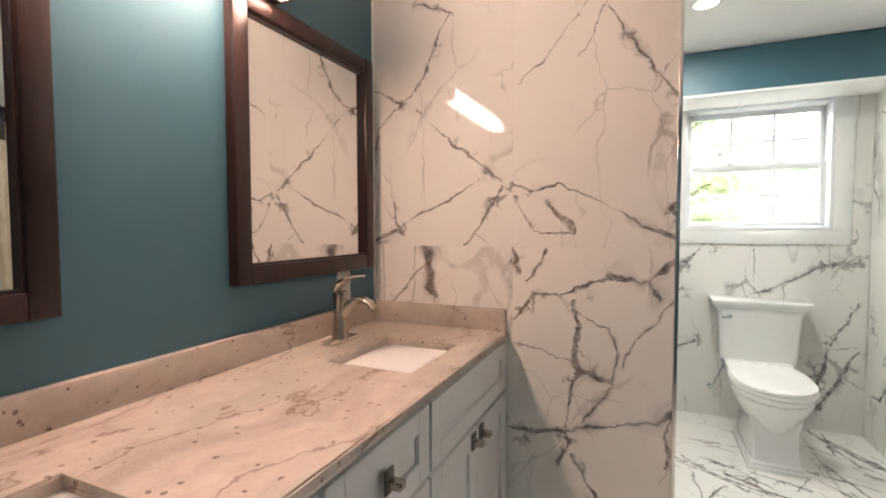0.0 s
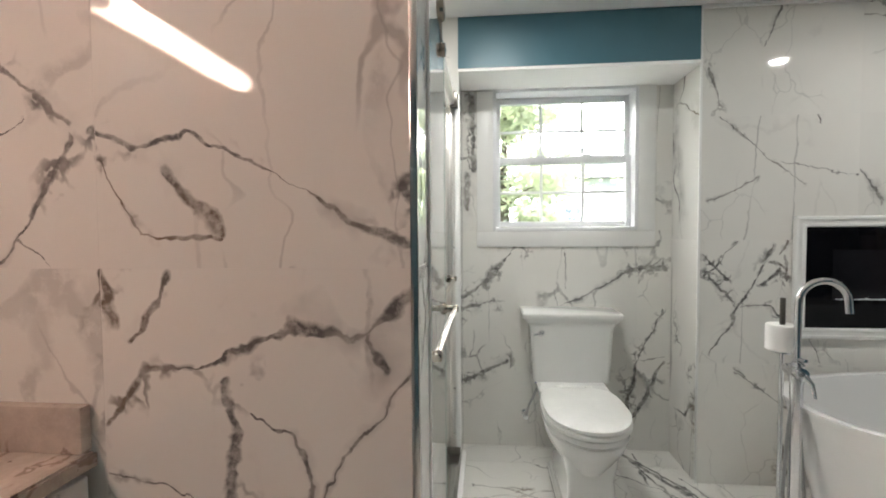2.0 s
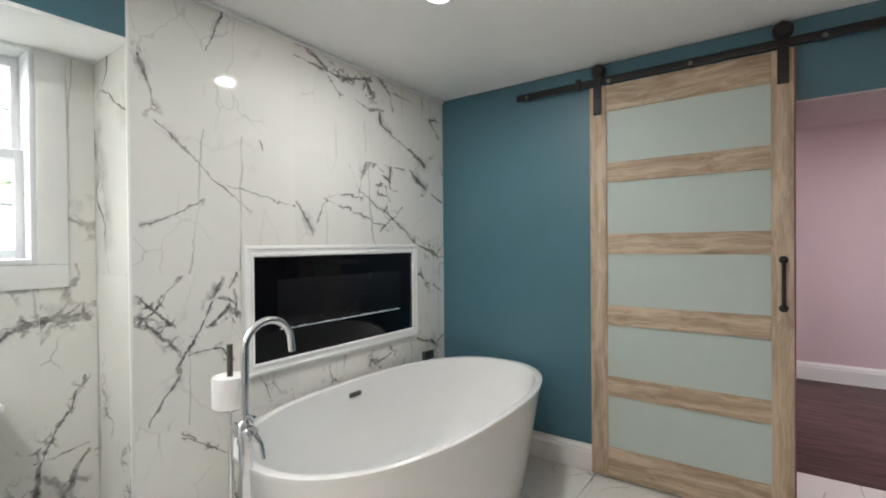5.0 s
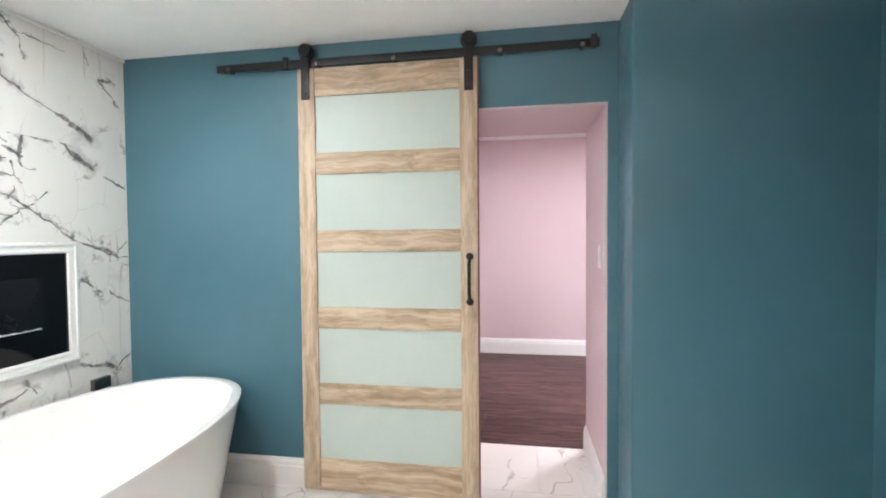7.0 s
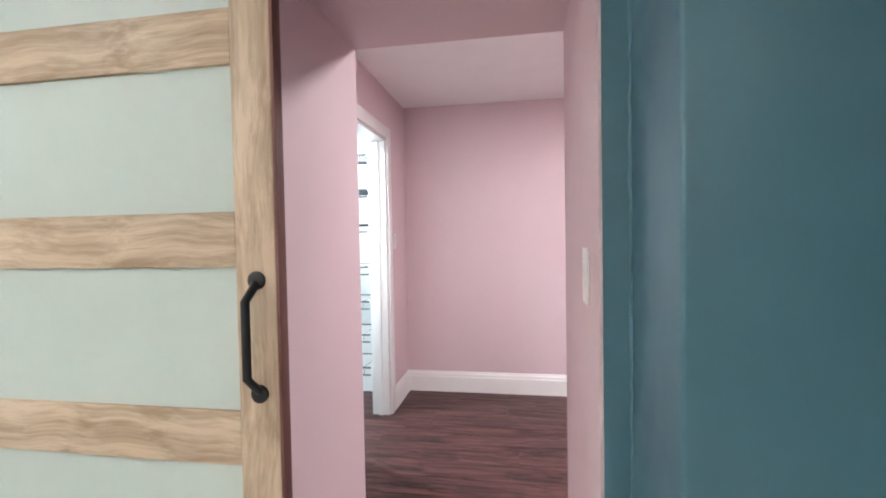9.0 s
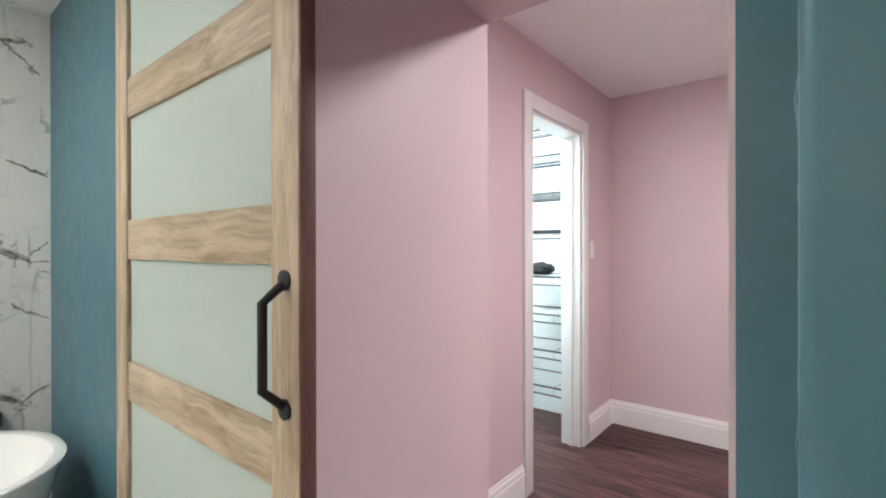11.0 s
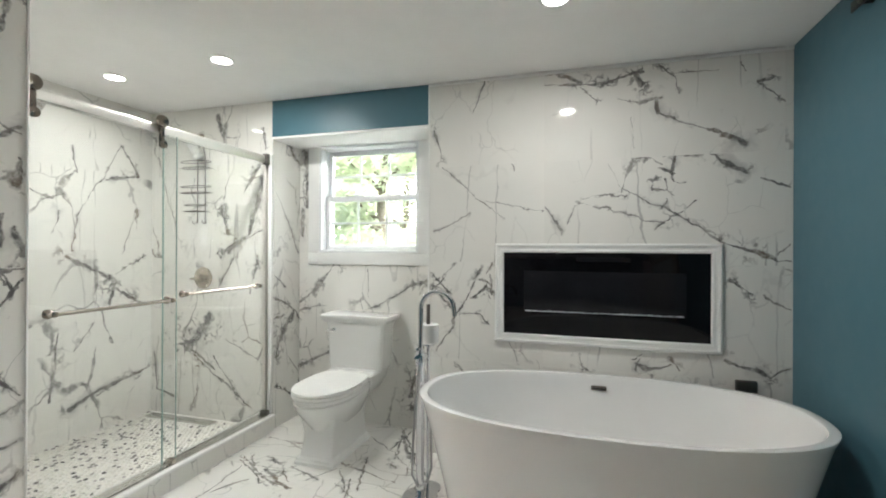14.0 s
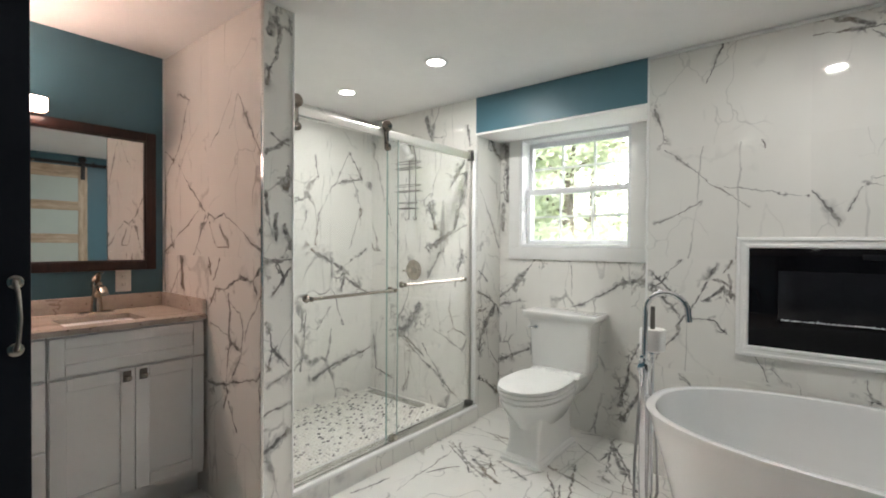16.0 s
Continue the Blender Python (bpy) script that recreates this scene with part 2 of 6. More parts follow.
VEINS_ALCOVE = [
    (0.669, 1.153, 0.501, 0.953, 0.028), (0.501, 0.953, 0.372, 0.853, 0.015), (0.372, 0.853, 0.322, 0.523, 0.01), (0.54, 0.853, 0.372, 0.783, 0.015), (0.63, 0.493, 0.372, 0.373, 0.012),
    (1.503, 1.033, 1.304, 1.023, 0.02), (1.304, 1.023, 1.146, 0.913, 0.01), (1.146, 0.913, 0.917, 0.813, 0.007), (0.898, 0.913, 0.927, 0.813, 0.006), (1.503, 0.813, 1.364, 0.543, 0.006),
    (1.364, 0.543, 1.294, 0.233, 0.02), (1.503, 0.503, 1.304, 0.143, 0.016), (1.503, 0.533, 1.334, 0.513, 0.006), (0.441, 2.003, 0.431, 1.823, 0.03), (0.431, 1.823, 0.451, 1.593, 0.02),
    (0.411, 1.573, 0.411, 1.373, 0.02), (0.947, 1.123, 0.967, 0.913, 0.004),
]

VEINS_SHOWER_WEST = [
    (2.851, 1.21, 3.168, 1.03, 0.02), (3.168, 1.03, 3.127, 0.9, 0.02), (3.168, 0.98, 3.394, 0.85, 0.015), (2.871, 1.26, 2.922, 1.53, 0.005), (2.922, 1.53, 3.21, 2, 0.004),
    (3.21, 2, 3.343, 1.81, 0.008), (3.343, 1.81, 3.087, 1.75, 0.01), (2.871, 1.93, 2.912, 1.77, 0.005), (2.769, 1.37, 2.799, 1.51, 0.01), (2.871, 0.23, 2.984, 0.27, 0.015),
    (2.984, 0.27, 3.435, 0.38, 0.012), (2.799, 0.73, 2.748, 0.31, 0.006), (2.881, 0.59, 3.025, 0.77, 0.005), (2.697, 1.57, 2.83, 1.63, 0.004), (3.22, 1.23, 3.312, 1.49, 0.004),
    (3.168, 1.09, 3.394, 1.22, 0.004), (3.332, 1.55, 3.332, 1.41, 0.008),
]
VEINS_SHOWER_NORTH = [
    (-0.065, 1.595, -0.004, 1.375, 0.015), (0.271, 1.875, 0.139, 1.685, 0.01), (0.292, 1.755, 0.179, 1.375, 0.02), (0.179, 1.375, -0.055, 1.235, 0.015), (-0.096, 1.235, 0.343, 1.425, 0.01),
    (-0.157, 0.785, -0.371, 0.535, 0.05), (-0.371, 0.535, -0.116, 0.405, 0.012), (-0.31, 0.485, 0.2, 0.145, 0.008), (-0.127, 0.485, 0.057, 0.245, 0.006), (-0.014, 0.615, 0.353, 0.435, 0.003),
    (-0.698, 0.485, -0.647, 0.195, 0.01), (-0.647, 0.195, -0.504, 0.165, 0.015), (0.047, 1.195, -0.086, 1.005, 0.008), (0.251, 1.225, 0.19, 0.975, 0.012), (-0.269, 0.265, -0.331, 0.075, 0.004),
    (-0.106, 2.245, -0.035, 2.095, 0.02), (-0.035, 2.095, 0.108, 2.075, 0.006), (0.302, 2.125, 0.312, 1.975, 0.008), (-0.667, 1.975, -0.484, 1.415, 0.004),
]
VEINS_PARTITION_END = [
    (1.846, 2.245, 1.832, 2.183, 0.03), (1.876, 2.223, 1.873, 2.164, 0.012), (1.873, 2.164, 1.815, 1.961, 0.008), (1.921, 1.734, 1.816, 1.663, 0.012), (1.844, 1.748, 1.922, 1.706, 0.006), (1.918, 1.622, 1.911, 1.514, 0.022), (1.82, 1.489, 1.829, 1.4, 0.012), (1.873, 1.395, 1.857, 1.282, 0.01), (1.913, 1.347, 1.928, 1.247, 0.014), (1.808, 1.19, 1.92, 1.18, 0.022), (1.857, 1.174, 1.888, 1.102, 0.01), (1.888, 1.102, 1.829, 1.027, 0.007), (1.92, 1.147, 1.879, 1.075, 0.012), (1.814, 0.916, 1.848, 0.793, 0.008), (1.848, 0.793, 1.929, 0.716, 0.007), (1.848, 0.793, 1.824, 0.71, 0.004), (1.908, 0.679, 1.821, 0.636, 0.006), (1.806, 0.513, 1.904, 0.54, 0.005), (1.811, 0.357, 1.914, 0.405, 0.008),
]
VEINS_ALCOVE_SIDE = [
    (3.699, 0.809, 3.589, 0.674, 0.03), (3.589, 0.674, 3.499, 0.518, 0.022), (3.492, 0.937, 3.73, 0.806, 0.01), (3.73, 0.806, 3.787, 0.732, 0.012), (3.63, 0.494, 3.782, 0.308, 0.006), (3.504, 0.31, 3.747, 0.137, 0.008), (3.78, 0.39, 3.811, 0.165, 0.014), (3.647, 2.039, 3.755, 1.932, 0.012), (3.482, 1.084, 3.612, 0.997, 0.006), (3.49, 1.674, 3.635, 1.484, 0.005), (3.635, 1.484, 3.761, 1.24, 0.005), (3.487, 0.767, 3.587, 0.788, 0.01),
]
# on the floor: y for z
VEINS_FLOOR_A = [
    (0.452, 3.345, 0.727, 3.333, 0.006), (0.62, 3.107, 0.777, 3.039, 0.012), (0.777, 3.039, 0.924, 2.871, 0.01), (0.715, 2.971, 0.962, 2.813, 0.03), (0.824, 3.038, 1.064, 2.946, 0.012), (1.138, 3.107, 1.265, 2.872, 0.01),
    (1.065, 3.175, 1.495, 3.047, 0.008), (1.269, 3.726, 1.39, 3.449, 0.022), (1.39, 3.449, 1.466, 3.336, 0.03), (1.495, 3.212, 1.544, 3.201, 0.02), (1.388, 3.226, 1.418, 3.207, 0.016), (0.48, 3.059, 0.769, 2.894, 0.012),
    (0.611, 2.417, 0.556, 2.961, 0.006), (0.439, 2.264, 0.486, 2.502, 0.012), (0.425, 2.904, 0.369, 3.202, 0.006), (1.045, 3.719, 1.265, 3.813, 0.006), (1.476, 3.497, 1.604, 3.182, 0.016), (0.705, 3.593, 1.002, 3.462, 0.005),
]
VEINS_FLOOR_B = [
    (0.492, 3.016, 0.762, 2.884, 0.012), (0.762, 2.884, 0.979, 2.816, 0.018), (1.006, 2.912, 1.112, 3.105, 0.006), (1.239, 3.003, 1.3, 2.825, 0.01), (1.295, 3.427, 1.331, 3.736, 0.012), (1.33, 3.631, 1.569, 3.192, 0.02),
    (1.117, 3.556, 1.482, 3.239, 0.006), (0.519, 3.082, 0.784, 2.826, 0.012), (0.578, 3.341, 0.809, 3.243, 0.008), (0.609, 2.663, 0.704, 2.834, 0.012), (1.212, 3.269, 1.331, 2.901, 0.014), (1.267, 3.762, 1.373, 3.307, 0.012),
    (1.205, 3.798, 1.417, 3.798, 0.01), (1.464, 3.405, 1.516, 3.127, 0.012), (1.179, 2.925, 1.4, 2.807, 0.008),
]


def drawn_veins(nt, segs, along_y=False, fat=0.84, level=False):
    """How near a place is to the nearest of the drawn veins, in vein widths."""
    p = nd(nt, "NewGeometry").outputs["Position"]
    if along_y:
        q = nd(nt, "SeparateXYZ", {0: p})
        p = nd(nt, "CombineXYZ", {0: q.outputs[1], 2: q.outputs[2]}).outputs[0]
    if level:
        q = nd(nt, "SeparateXYZ", {0: p})
        p = nd(nt, "CombineXYZ", {0: q.outputs[0], 2: q.outputs[1]}).outputs[0]
    p = vmath(nt, "MULTIPLY", p, (1.0, 0.0, 1.0))
    for scale, amount in ((4.0, 0.07), (17.0, 0.034), (58.0, 0.011)):
        w = vmath(nt, "SUBTRACT", noise_at(nt, p, scale, 2.0).outputs["Color"], (0.5, 0.5, 0.5))
        p = vmath(nt, "ADD", p, vmath(nt, "MULTIPLY", w, (amount, 0.0, amount)))
    best = None
    for x0, z0, x1, z1, width in segs:
        ba = Vector((x1 - x0, 0.0, z1 - z0))
        pa = vmath(nt, "SUBTRACT", p, (x0, 0.0, z0))
        dot = nd(nt, "VectorMath", {0: pa, 1: tuple(ba)}, operation="DOT_PRODUCT").outputs["Value"]
        h = maths(nt, "MULTIPLY", dot, 1.0 / max(ba.length_squared, 1e-6))
        h.node.use_clamp = True
        along = nd(nt, "VectorMath", {0: tuple(ba), "Scale": h}, operation="SCALE").outputs[0]
        gap = nd(nt, "VectorMath", {0: vmath(nt, "SUBTRACT", pa, along)}, operation="LENGTH").outputs["Value"]
        gap = maths(nt, "DIVIDE", gap, width * fat)
        best = gap if best is None else maths(nt, "MINIMUM", best, gap)
    return maths(nt, "DIVIDE", best, ramp(nt, noise_at(nt, p, 7.0, 3.0).outputs[0], 0.34, 0.70, 0.15, 2.1))


def marble(name, base=(0.80, 0.787, 0.745), rough=0.05, size=1.0, drawn=None, along_y=False, wild=0.28, fat=0.84, level=False):
    """Polished porcelain printed as white marble with grey and brown branching veins."""
    m, nt, p = nodes_of(name)
    c = vmath(nt, "MULTIPLY", coords(nt), (size, size, size))
    mp = nd(nt, "Mapping", {"Vector": c, "Rotation": (radians(46), radians(52), radians(30)), "Scale": (1.0, 0.8, 0.55)}).outputs[0]

    def shifted(vec, scale, amount, detail=3.0):
        w = vmath(nt, "SUBTRACT", noise_at(nt, c, scale, detail, 0.6).outputs["Color"], (0.5, 0.5, 0.5))
        return vmath(nt, "ADD", vec, vmath(nt, "MULTIPLY", w, (amount, amount, amount)))

    def edge(vec, scale):
        return nd(nt, "TexVoronoi", {"Vector": vec, "Scale": scale}, feature="DISTANCE_TO_EDGE").outputs["Distance"]

    def line(dist, w0, w1):
        return maths(nt, "SUBTRACT", 1.0, ramp(nt, maths(nt, "DIVIDE", dist, maths(nt, "ADD", w0, w1)), 0.35, 1.0))

    rough_c = shifted(shifted(mp, 2.2, 0.20, 2.0), 12.0, 0.034, 4.0)
    swell = ramp(nt, noise_at(nt, c, 4.2, 3.0).outputs[0], 0.52, 0.70, 0.0, 0.048)
    d1 = edge(rough_c, 1.75)
    v1 = maths(nt, "MULTIPLY", line(d1, 0.008, swell), ramp(nt, noise_at(nt, c, 2.0, 2.0).outputs[0], 0.46, 0.52))
    torn = ramp(nt, noise_at(nt, c, 26.0, 4.0, 0.7).outputs[0], 0.36, 0.50, 0.25, 1.0)
    v1 = maths(nt, "MULTIPLY", v1, torn)
    if drawn:
        near = drawn_veins(nt, drawn, along_y, fat, level)
        free = maths(nt, "MULTIPLY", v1, wild)
        v1 = maths(nt, "MULTIPLY", maths(nt, "SUBTRACT", 1.0, ramp(nt, near, 0.45, 1.0)), ramp(nt, noise_at(nt, c, 42.0, 5.0, 0.7).outputs[0], 0.36, 0.54, 0.5, 1.0))
        v1 = maths(nt, "MAXIMUM", v1, free)
        d1 = maths(nt, "MULTIPLY", near, 0.03)
    # finer branches
    d2 = edge(shifted(shifted(vmath(nt, "ADD", mp, (3.3, 7.7, 1.1)), 5.0, 0.13, 2.0), 20.0, 0.02, 3.0), 4.6)
    v2 = maths(nt, "MULTIPLY", line(d2, 0.012, 0.0), ramp(nt, noise_at(nt, c, 2.7, 2.0).outputs[0], 0.52, 0.60, 0.0, 0.65))
    # straight hairlines
    st = nd(nt, "Mapping", {"Vector": c, "Rotation": (radians(-24), radians(-42), radians(-30)), "Scale": (2.6, 2.6, 0.22)}).outputs[0]
    d3 = maths(nt, "ABSOLUTE", maths(nt, "SUBTRACT", noise_at(nt, shifted(st, 9.0, 0.06), 1.2, 1.0).outputs[0], 0.5))
    v3 = maths(nt, "MULTIPLY", line(d3, 0.006, 0.0), ramp(nt, noise_at(nt, c, 1.8, 2.0).outputs[0], 0.48, 0.58, 0.0, 0.6))
    # broken clusters
    d4 = edge(shifted(c, 14.0, 0.10, 3.0), 13.0)
    v4 = maths(nt, "MULTIPLY", line(d4, 0.09, 0.0), ramp(nt, noise_at(nt, c, 1.6, 2.0).outputs[0], 0.625, 0.665, 0.0, 0.8))
    v4 = maths(nt, "MULTIPLY", v4, ramp(nt, noise_at(nt, c, 10.0, 3.0).outputs[0], 0.42, 0.52))
    if drawn:
        # shattered patches along the drawn veins
        v4 = maths(nt, "MULTIPLY", line(d4, 0.10, 0.0), ramp(nt, near, 1.5, 5.0, 0.85, 0.0))
        v4 = maths(nt, "MULTIPLY", v4, ramp(nt, noise_at(nt, c, 3.4, 2.0).outputs[0], 0.47, 0.53))
        v4 = maths(nt, "MULTIPLY", v4, ramp(nt, noise_at(nt, c, 12.0, 3.0).outputs[0], 0.42, 0.52))
        v2 = maths(nt, "MULTIPLY", v2, min(1.0, 0.40 + 0.6 * wild))
    # pale grey shadow of the main veins
    sm = maths(nt, "MULTIPLY", maths(nt, "SUBTRACT", 1.0, ramp(nt, d1, 0.0, 0.11)), ramp(nt, noise_at(nt, c, 5.5, 4.0).outputs[0], 0.50, 0.64, 0.0, 0.72))
    cloud = noise_at(nt, rough_c, 1.6, 4.0).outputs[0]
    col = mix(nt, ramp(nt, cloud, 0.35, 0.7), base, tuple(v * 0.92 for v in base))
    hue = mix(nt, ramp(nt, noise_at(nt, c, 2.6, 3.0).outputs[0], 0.52, 0.66), (0.125, 0.12, 0.12), (0.20, 0.155, 0.115))
    hue = mix(nt, ramp(nt, noise_at(nt, c, 14.0, 3.0, 0.6).outputs[0], 0.46, 0.62), hue, (0.33, 0.315, 0.295))
    pale = mix(nt, 0.55, hue, (0.42, 0.415, 0.41))
    for f, k in ((sm, pale), (v3, pale), (v2, pale), (v4, hue), (v1, hue)):
        col = mix(nt, f, col, k)
    nt.links.new(col, p.inputs["Base Color"])
    p.inputs["Roughness"].default_value = rough
    bump(nt, p, noise_at(nt, c, 4.0, 2.0).outputs[0], 0.02, 0.002)
    return m


def granite():
    m, nt, p = nodes_of("beige_granite")
    c = coords(nt, False)
    st = vmath(nt, "MULTIPLY", c, (5.0, 1.3, 5.0))
    w = vmath(nt, "ADD", st, vmath(nt, "MULTIPLY", noise_at(nt, c, 2.5, 4.0).outputs["Color"], (1.6, 1.6, 1.6)))
    streak = noise_at(nt, w, 1.3, 6.0, 0.62).outputs[0]
    col = mix(nt, ramp(nt, streak, 0.32, 0.66), (0.38, 0.32, 0.275), (0.64, 0.565, 0.50))
    grey = noise_at(nt, w, 0.7, 4.0).outputs[0]
    col = mix(nt, ramp(nt, grey, 0.52, 0.64, 0.0, 0.7), col, (0.40, 0.36, 0.31))
    line = maths(nt, "ABSOLUTE", maths(nt, "SUBTRACT", noise_at(nt, w, 0.9, 5.0).outputs[0], 0.5))
    col = mix(nt, maths(nt, "SUBTRACT", 0.6, ramp(nt, line, 0.004, 0.014, 0.0, 0.6)), col, (0.18, 0.12, 0.09))
    vo = nd(nt, "TexVoronoi", {"Vector": vmath(nt, "ADD", c, vmath(nt, "MULTIPLY", noise_at(nt, c, 60.0).outputs["Color"], (0.012, 0.012, 0.012))), "Scale": 52.0, "Randomness": 1.0})
    pick = nd(nt, "SeparateColor", {0: vo.outputs["Color"]}).outputs[0]
    spot = maths(nt, "MULTIPLY", maths(nt, "LESS_THAN", vo.outputs["Distance"], 0.24), maths(nt, "GREATER_THAN", pick, 0.80))
    col = mix(nt, maths(nt, "MULTIPLY", spot, 0.7), col, (0.10, 0.055, 0.045))
    grain = noise_at(nt, c, 160.0, 3.0).outputs[0]
    col = mix(nt, ramp(nt, grain, 0.4, 0.65, 0.0, 0.12), col, (0.72, 0.65, 0.57))
    nt.links.new(col, p.inputs["Base Color"])
    p.inputs["Roughness"].default_value = 0.26
    return m


def wood(name, light, dark, axis, rough=0.5, stretch=14.0, vary=True):
    """Grain that runs along one axis: 0 x, 1 y, 2 z."""
    m, nt, p = nodes_of(name)
    c = coords(nt, vary)
    k = [stretch, stretch, stretch]
    k[axis] = 1.0
    g = vmath(nt, "MULTIPLY", c, tuple(k))
    g = vmath(nt, "ADD", g, vmath(nt, "MULTIPLY", noise_at(nt, c, 3.0, 2.0).outputs["Color"], (0.9, 0.9, 0.9)))
    a = noise_at(nt, g, 2.2, 5.0, 0.65).outputs[0]
    b = noise_at(nt, g, 11.0, 3.0).outputs[0]
    f = maths(nt, "ADD", maths(nt, "MULTIPLY", a, 0.75), maths(nt, "MULTIPLY", b, 0.25))
    nt.links.new(mix(nt, ramp(nt, f, 0.39, 0.60), dark, light), p.inputs["Base Color"])
    nt.links.new(ramp(nt, b, 0.3, 0.7, rough * 0.85, min(1.0, rough * 1.15)), p.inputs["Roughness"])
    bump(nt, p, f, 0.12, 0.0015)
    return m


MARBLE = marble("marble_wall_tile")
MARBLE_PARTITION_TOP = marble("marble_partition_upper_tile", drawn=VEINS_UPPER_WEST + VEINS_UPPER_EAST[:-3], fat=0.6)
MARBLE_PARTITION_LOW = marble("marble_partition_lower_tile", drawn=VEINS_LOWER + VEINS_FOOT + VEINS_UPPER_EAST[-3:], fat=0.74)
MARBLE_SHOWER_WEST = marble("marble_shower_long_wall_tile", drawn=VEINS_SHOWER_WEST, along_y=True, wild=0.75, fat=1.0)
MARBLE_SHOWER_NORTH = marble("marble_shower_end_wall_tile", drawn=VEINS_SHOWER_NORTH, wild=0.75, fat=1.0)
MARBLE_TUB_UPPER = marble("marble_tub_wall_upper_tile", drawn=VEINS_TUB_UPPER_A + VEINS_TUB_UPPER_B, wild=0.10, fat=0.74)
MARBLE_TUB_MIDDLE = marble("marble_tub_wall_middle_tile", drawn=VEINS_TUB_UPPER_C + VEINS_TUB_UPPER_D + VEINS_TUB_UPPER_E[:5], wild=0.10, fat=0.70)
MARBLE_TUB_LOWER = marble("marble_tub_wall_lower_tile", drawn=VEINS_TUB_LOWER_A + VEINS_TUB_LOWER_B + VEINS_TUB_LOWER_C + VEINS_TUB_WEST, wild=0.12, fat=0.66)
MARBLE_ALCOVE = marble("marble_alcove_tile", drawn=VEINS_ALCOVE, wild=0.6)
MARBLE_END = marble("marble_partition_end_tile", drawn=VEINS_PARTITION_END, along_y=True, wild=0.5, fat=1.0)
MARBLE_SIDE = marble("marble_alcove_side_tile", drawn=VEINS_ALCOVE_SIDE, along_y=True, wild=0.5, fat=1.0)
MARBLE_FLOOR = marble("marble_floor_tile", rough=0.09, drawn=VEINS_FLOOR_A + VEINS_FLOOR_B, wild=0.5, fat=0.58, level=True)
GROUT = plain("pale_grout", (0.74, 0.725, 0.69), 0.8)
GRANITE = granite()
TEAL = plain("teal_wall_paint", (0.070, 0.168, 0.216), 0.42, var=0.05, scale=1.5, bumpy=0.10, bscale=260.0)
PINK = plain("pink_wall_paint", (0.65, 0.515, 0.538), 0.55, var=0.03, scale=1.5, bumpy=0.08, bscale=260.0)
WHITE_PAINT = plain("white_ceiling_paint", (0.90, 0.895, 0.88), 0.75, var=0.02, bumpy=0.08, bscale=200.0)
TRIM = plain("white_gloss_trim", (0.82, 0.82, 0.80), 0.32, var=0.02)
VINYL = plain("white_window_vinyl", (0.82, 0.83, 0.84), 0.30, var=0.015)
CABINET = plain("white_cabinet_lacquer", (0.74, 0.74, 0.73), 0.34, var=0.02)
CERAMIC = plain("white_ceramic", (0.83, 0.83, 0.81), 0.08, var=0.01, coat=0.4)
ACRYLIC = plain("white_acrylic", (0.83, 0.83, 0.82), 0.10, var=0.01, coat=0.3)
CHROME = plain("chrome", (0.72, 0.73, 0.75), 0.07, 1.0, var=0.02)
NICKEL = plain("brushed_nickel", (0.52, 0.47, 0.41), 0.24, 1.0, var=0.05, bumpy=0.03, bscale=400.0)
STEEL = plain("polished_steel", (0.66, 0.65, 0.62), 0.16, 1.0, var=0.03)
PEWTER = plain("dark_pewter", (0.20, 0.185, 0.17), 0.33, 1.0, var=0.15, bumpy=0.1)
BLACK = plain("black_steel", (0.018, 0.018, 0.02), 0.42, 0.3, var=0.2, bumpy=0.08)
BLACK_GLASS = plain("black_glass", (0.004, 0.004, 0.005), 0.06, var=0.05, spec=0.22)
BLACK_MATT = plain("matt_black", (0.010, 0.010, 0.011), 0.6, var=0.2)
SMOKED = plain("smoked_screen", (0.010, 0.010, 0.012), 0.15, var=0.2, spec=0.25)
MAHOGANY = wood("dark_mahogany_frame", (0.034, 0.012, 0.009), (0.014, 0.005, 0.0045), 2, 0.36)
OAK_V = wood("pale_oak_upright", (0.57, 0.46, 0.34), (0.34, 0.25, 0.165), 2, 0.55)
OAK_H = wood("pale_oak_crosswise", (0.57, 0.46, 0.34), (0.32, 0.235, 0.15), 1, 0.55)
OAK_RED = wood("red_stained_edge", (0.22, 0.10, 0.08), (0.13, 0.055, 0.045), 2, 0.55)
DARK_FLOOR = wood("dark_plank_floor", (0.125, 0.058, 0.052), (0.012, 0.006, 0.007), 1, 0.42, 16.0)
DARK_FLOOR.node_tree.nodes["Principled BSDF"].inputs["Specular IOR Level"].default_value = 0.22
SATIN = plain("satin_steel", (0.74, 0.72, 0.68), 0.34, 0.85, var=0.03)
BRONZE = plain("dark_polished_nickel", (0.27, 0.235, 0.20), 0.18, 1.0, var=0.1)
# navy taken to near black: the unlit face's shade is in the colour
NAVY_DOOR = plain("shaded_navy_door_paint", (0.004, 0.006, 0.010), 0.6, var=0.1, spec=0.15)
FROST = plain("frosted_glass", (0.46, 0.54, 0.51), 0.5, var=0.02, spec=0.4)
PANE = clear("window_glass", (1.0, 1.0, 1.0))
SHOWER_GLASS = clear("shower_glass", (0.972, 0.985, 0.978))
GLASS_EDGE = plain("green_glass_edge", (0.30, 0.42, 0.38), 0.15)
MIRROR = plain("mirror_silver", (0.86, 0.87, 0.86), 0.012, 1.0, var=0.0)
LENS = glow("downlight_lens", (1.0, 0.97, 0.92), 5.0)
WARM_BAR = glow("warm_light_diffuser", (1.0, 0.67, 0.54), 13.5)
PAPER = plain("toilet_paper", (0.80, 0.79, 0.77), 0.9, var=0.03, bumpy=0.2, bscale=90.0)
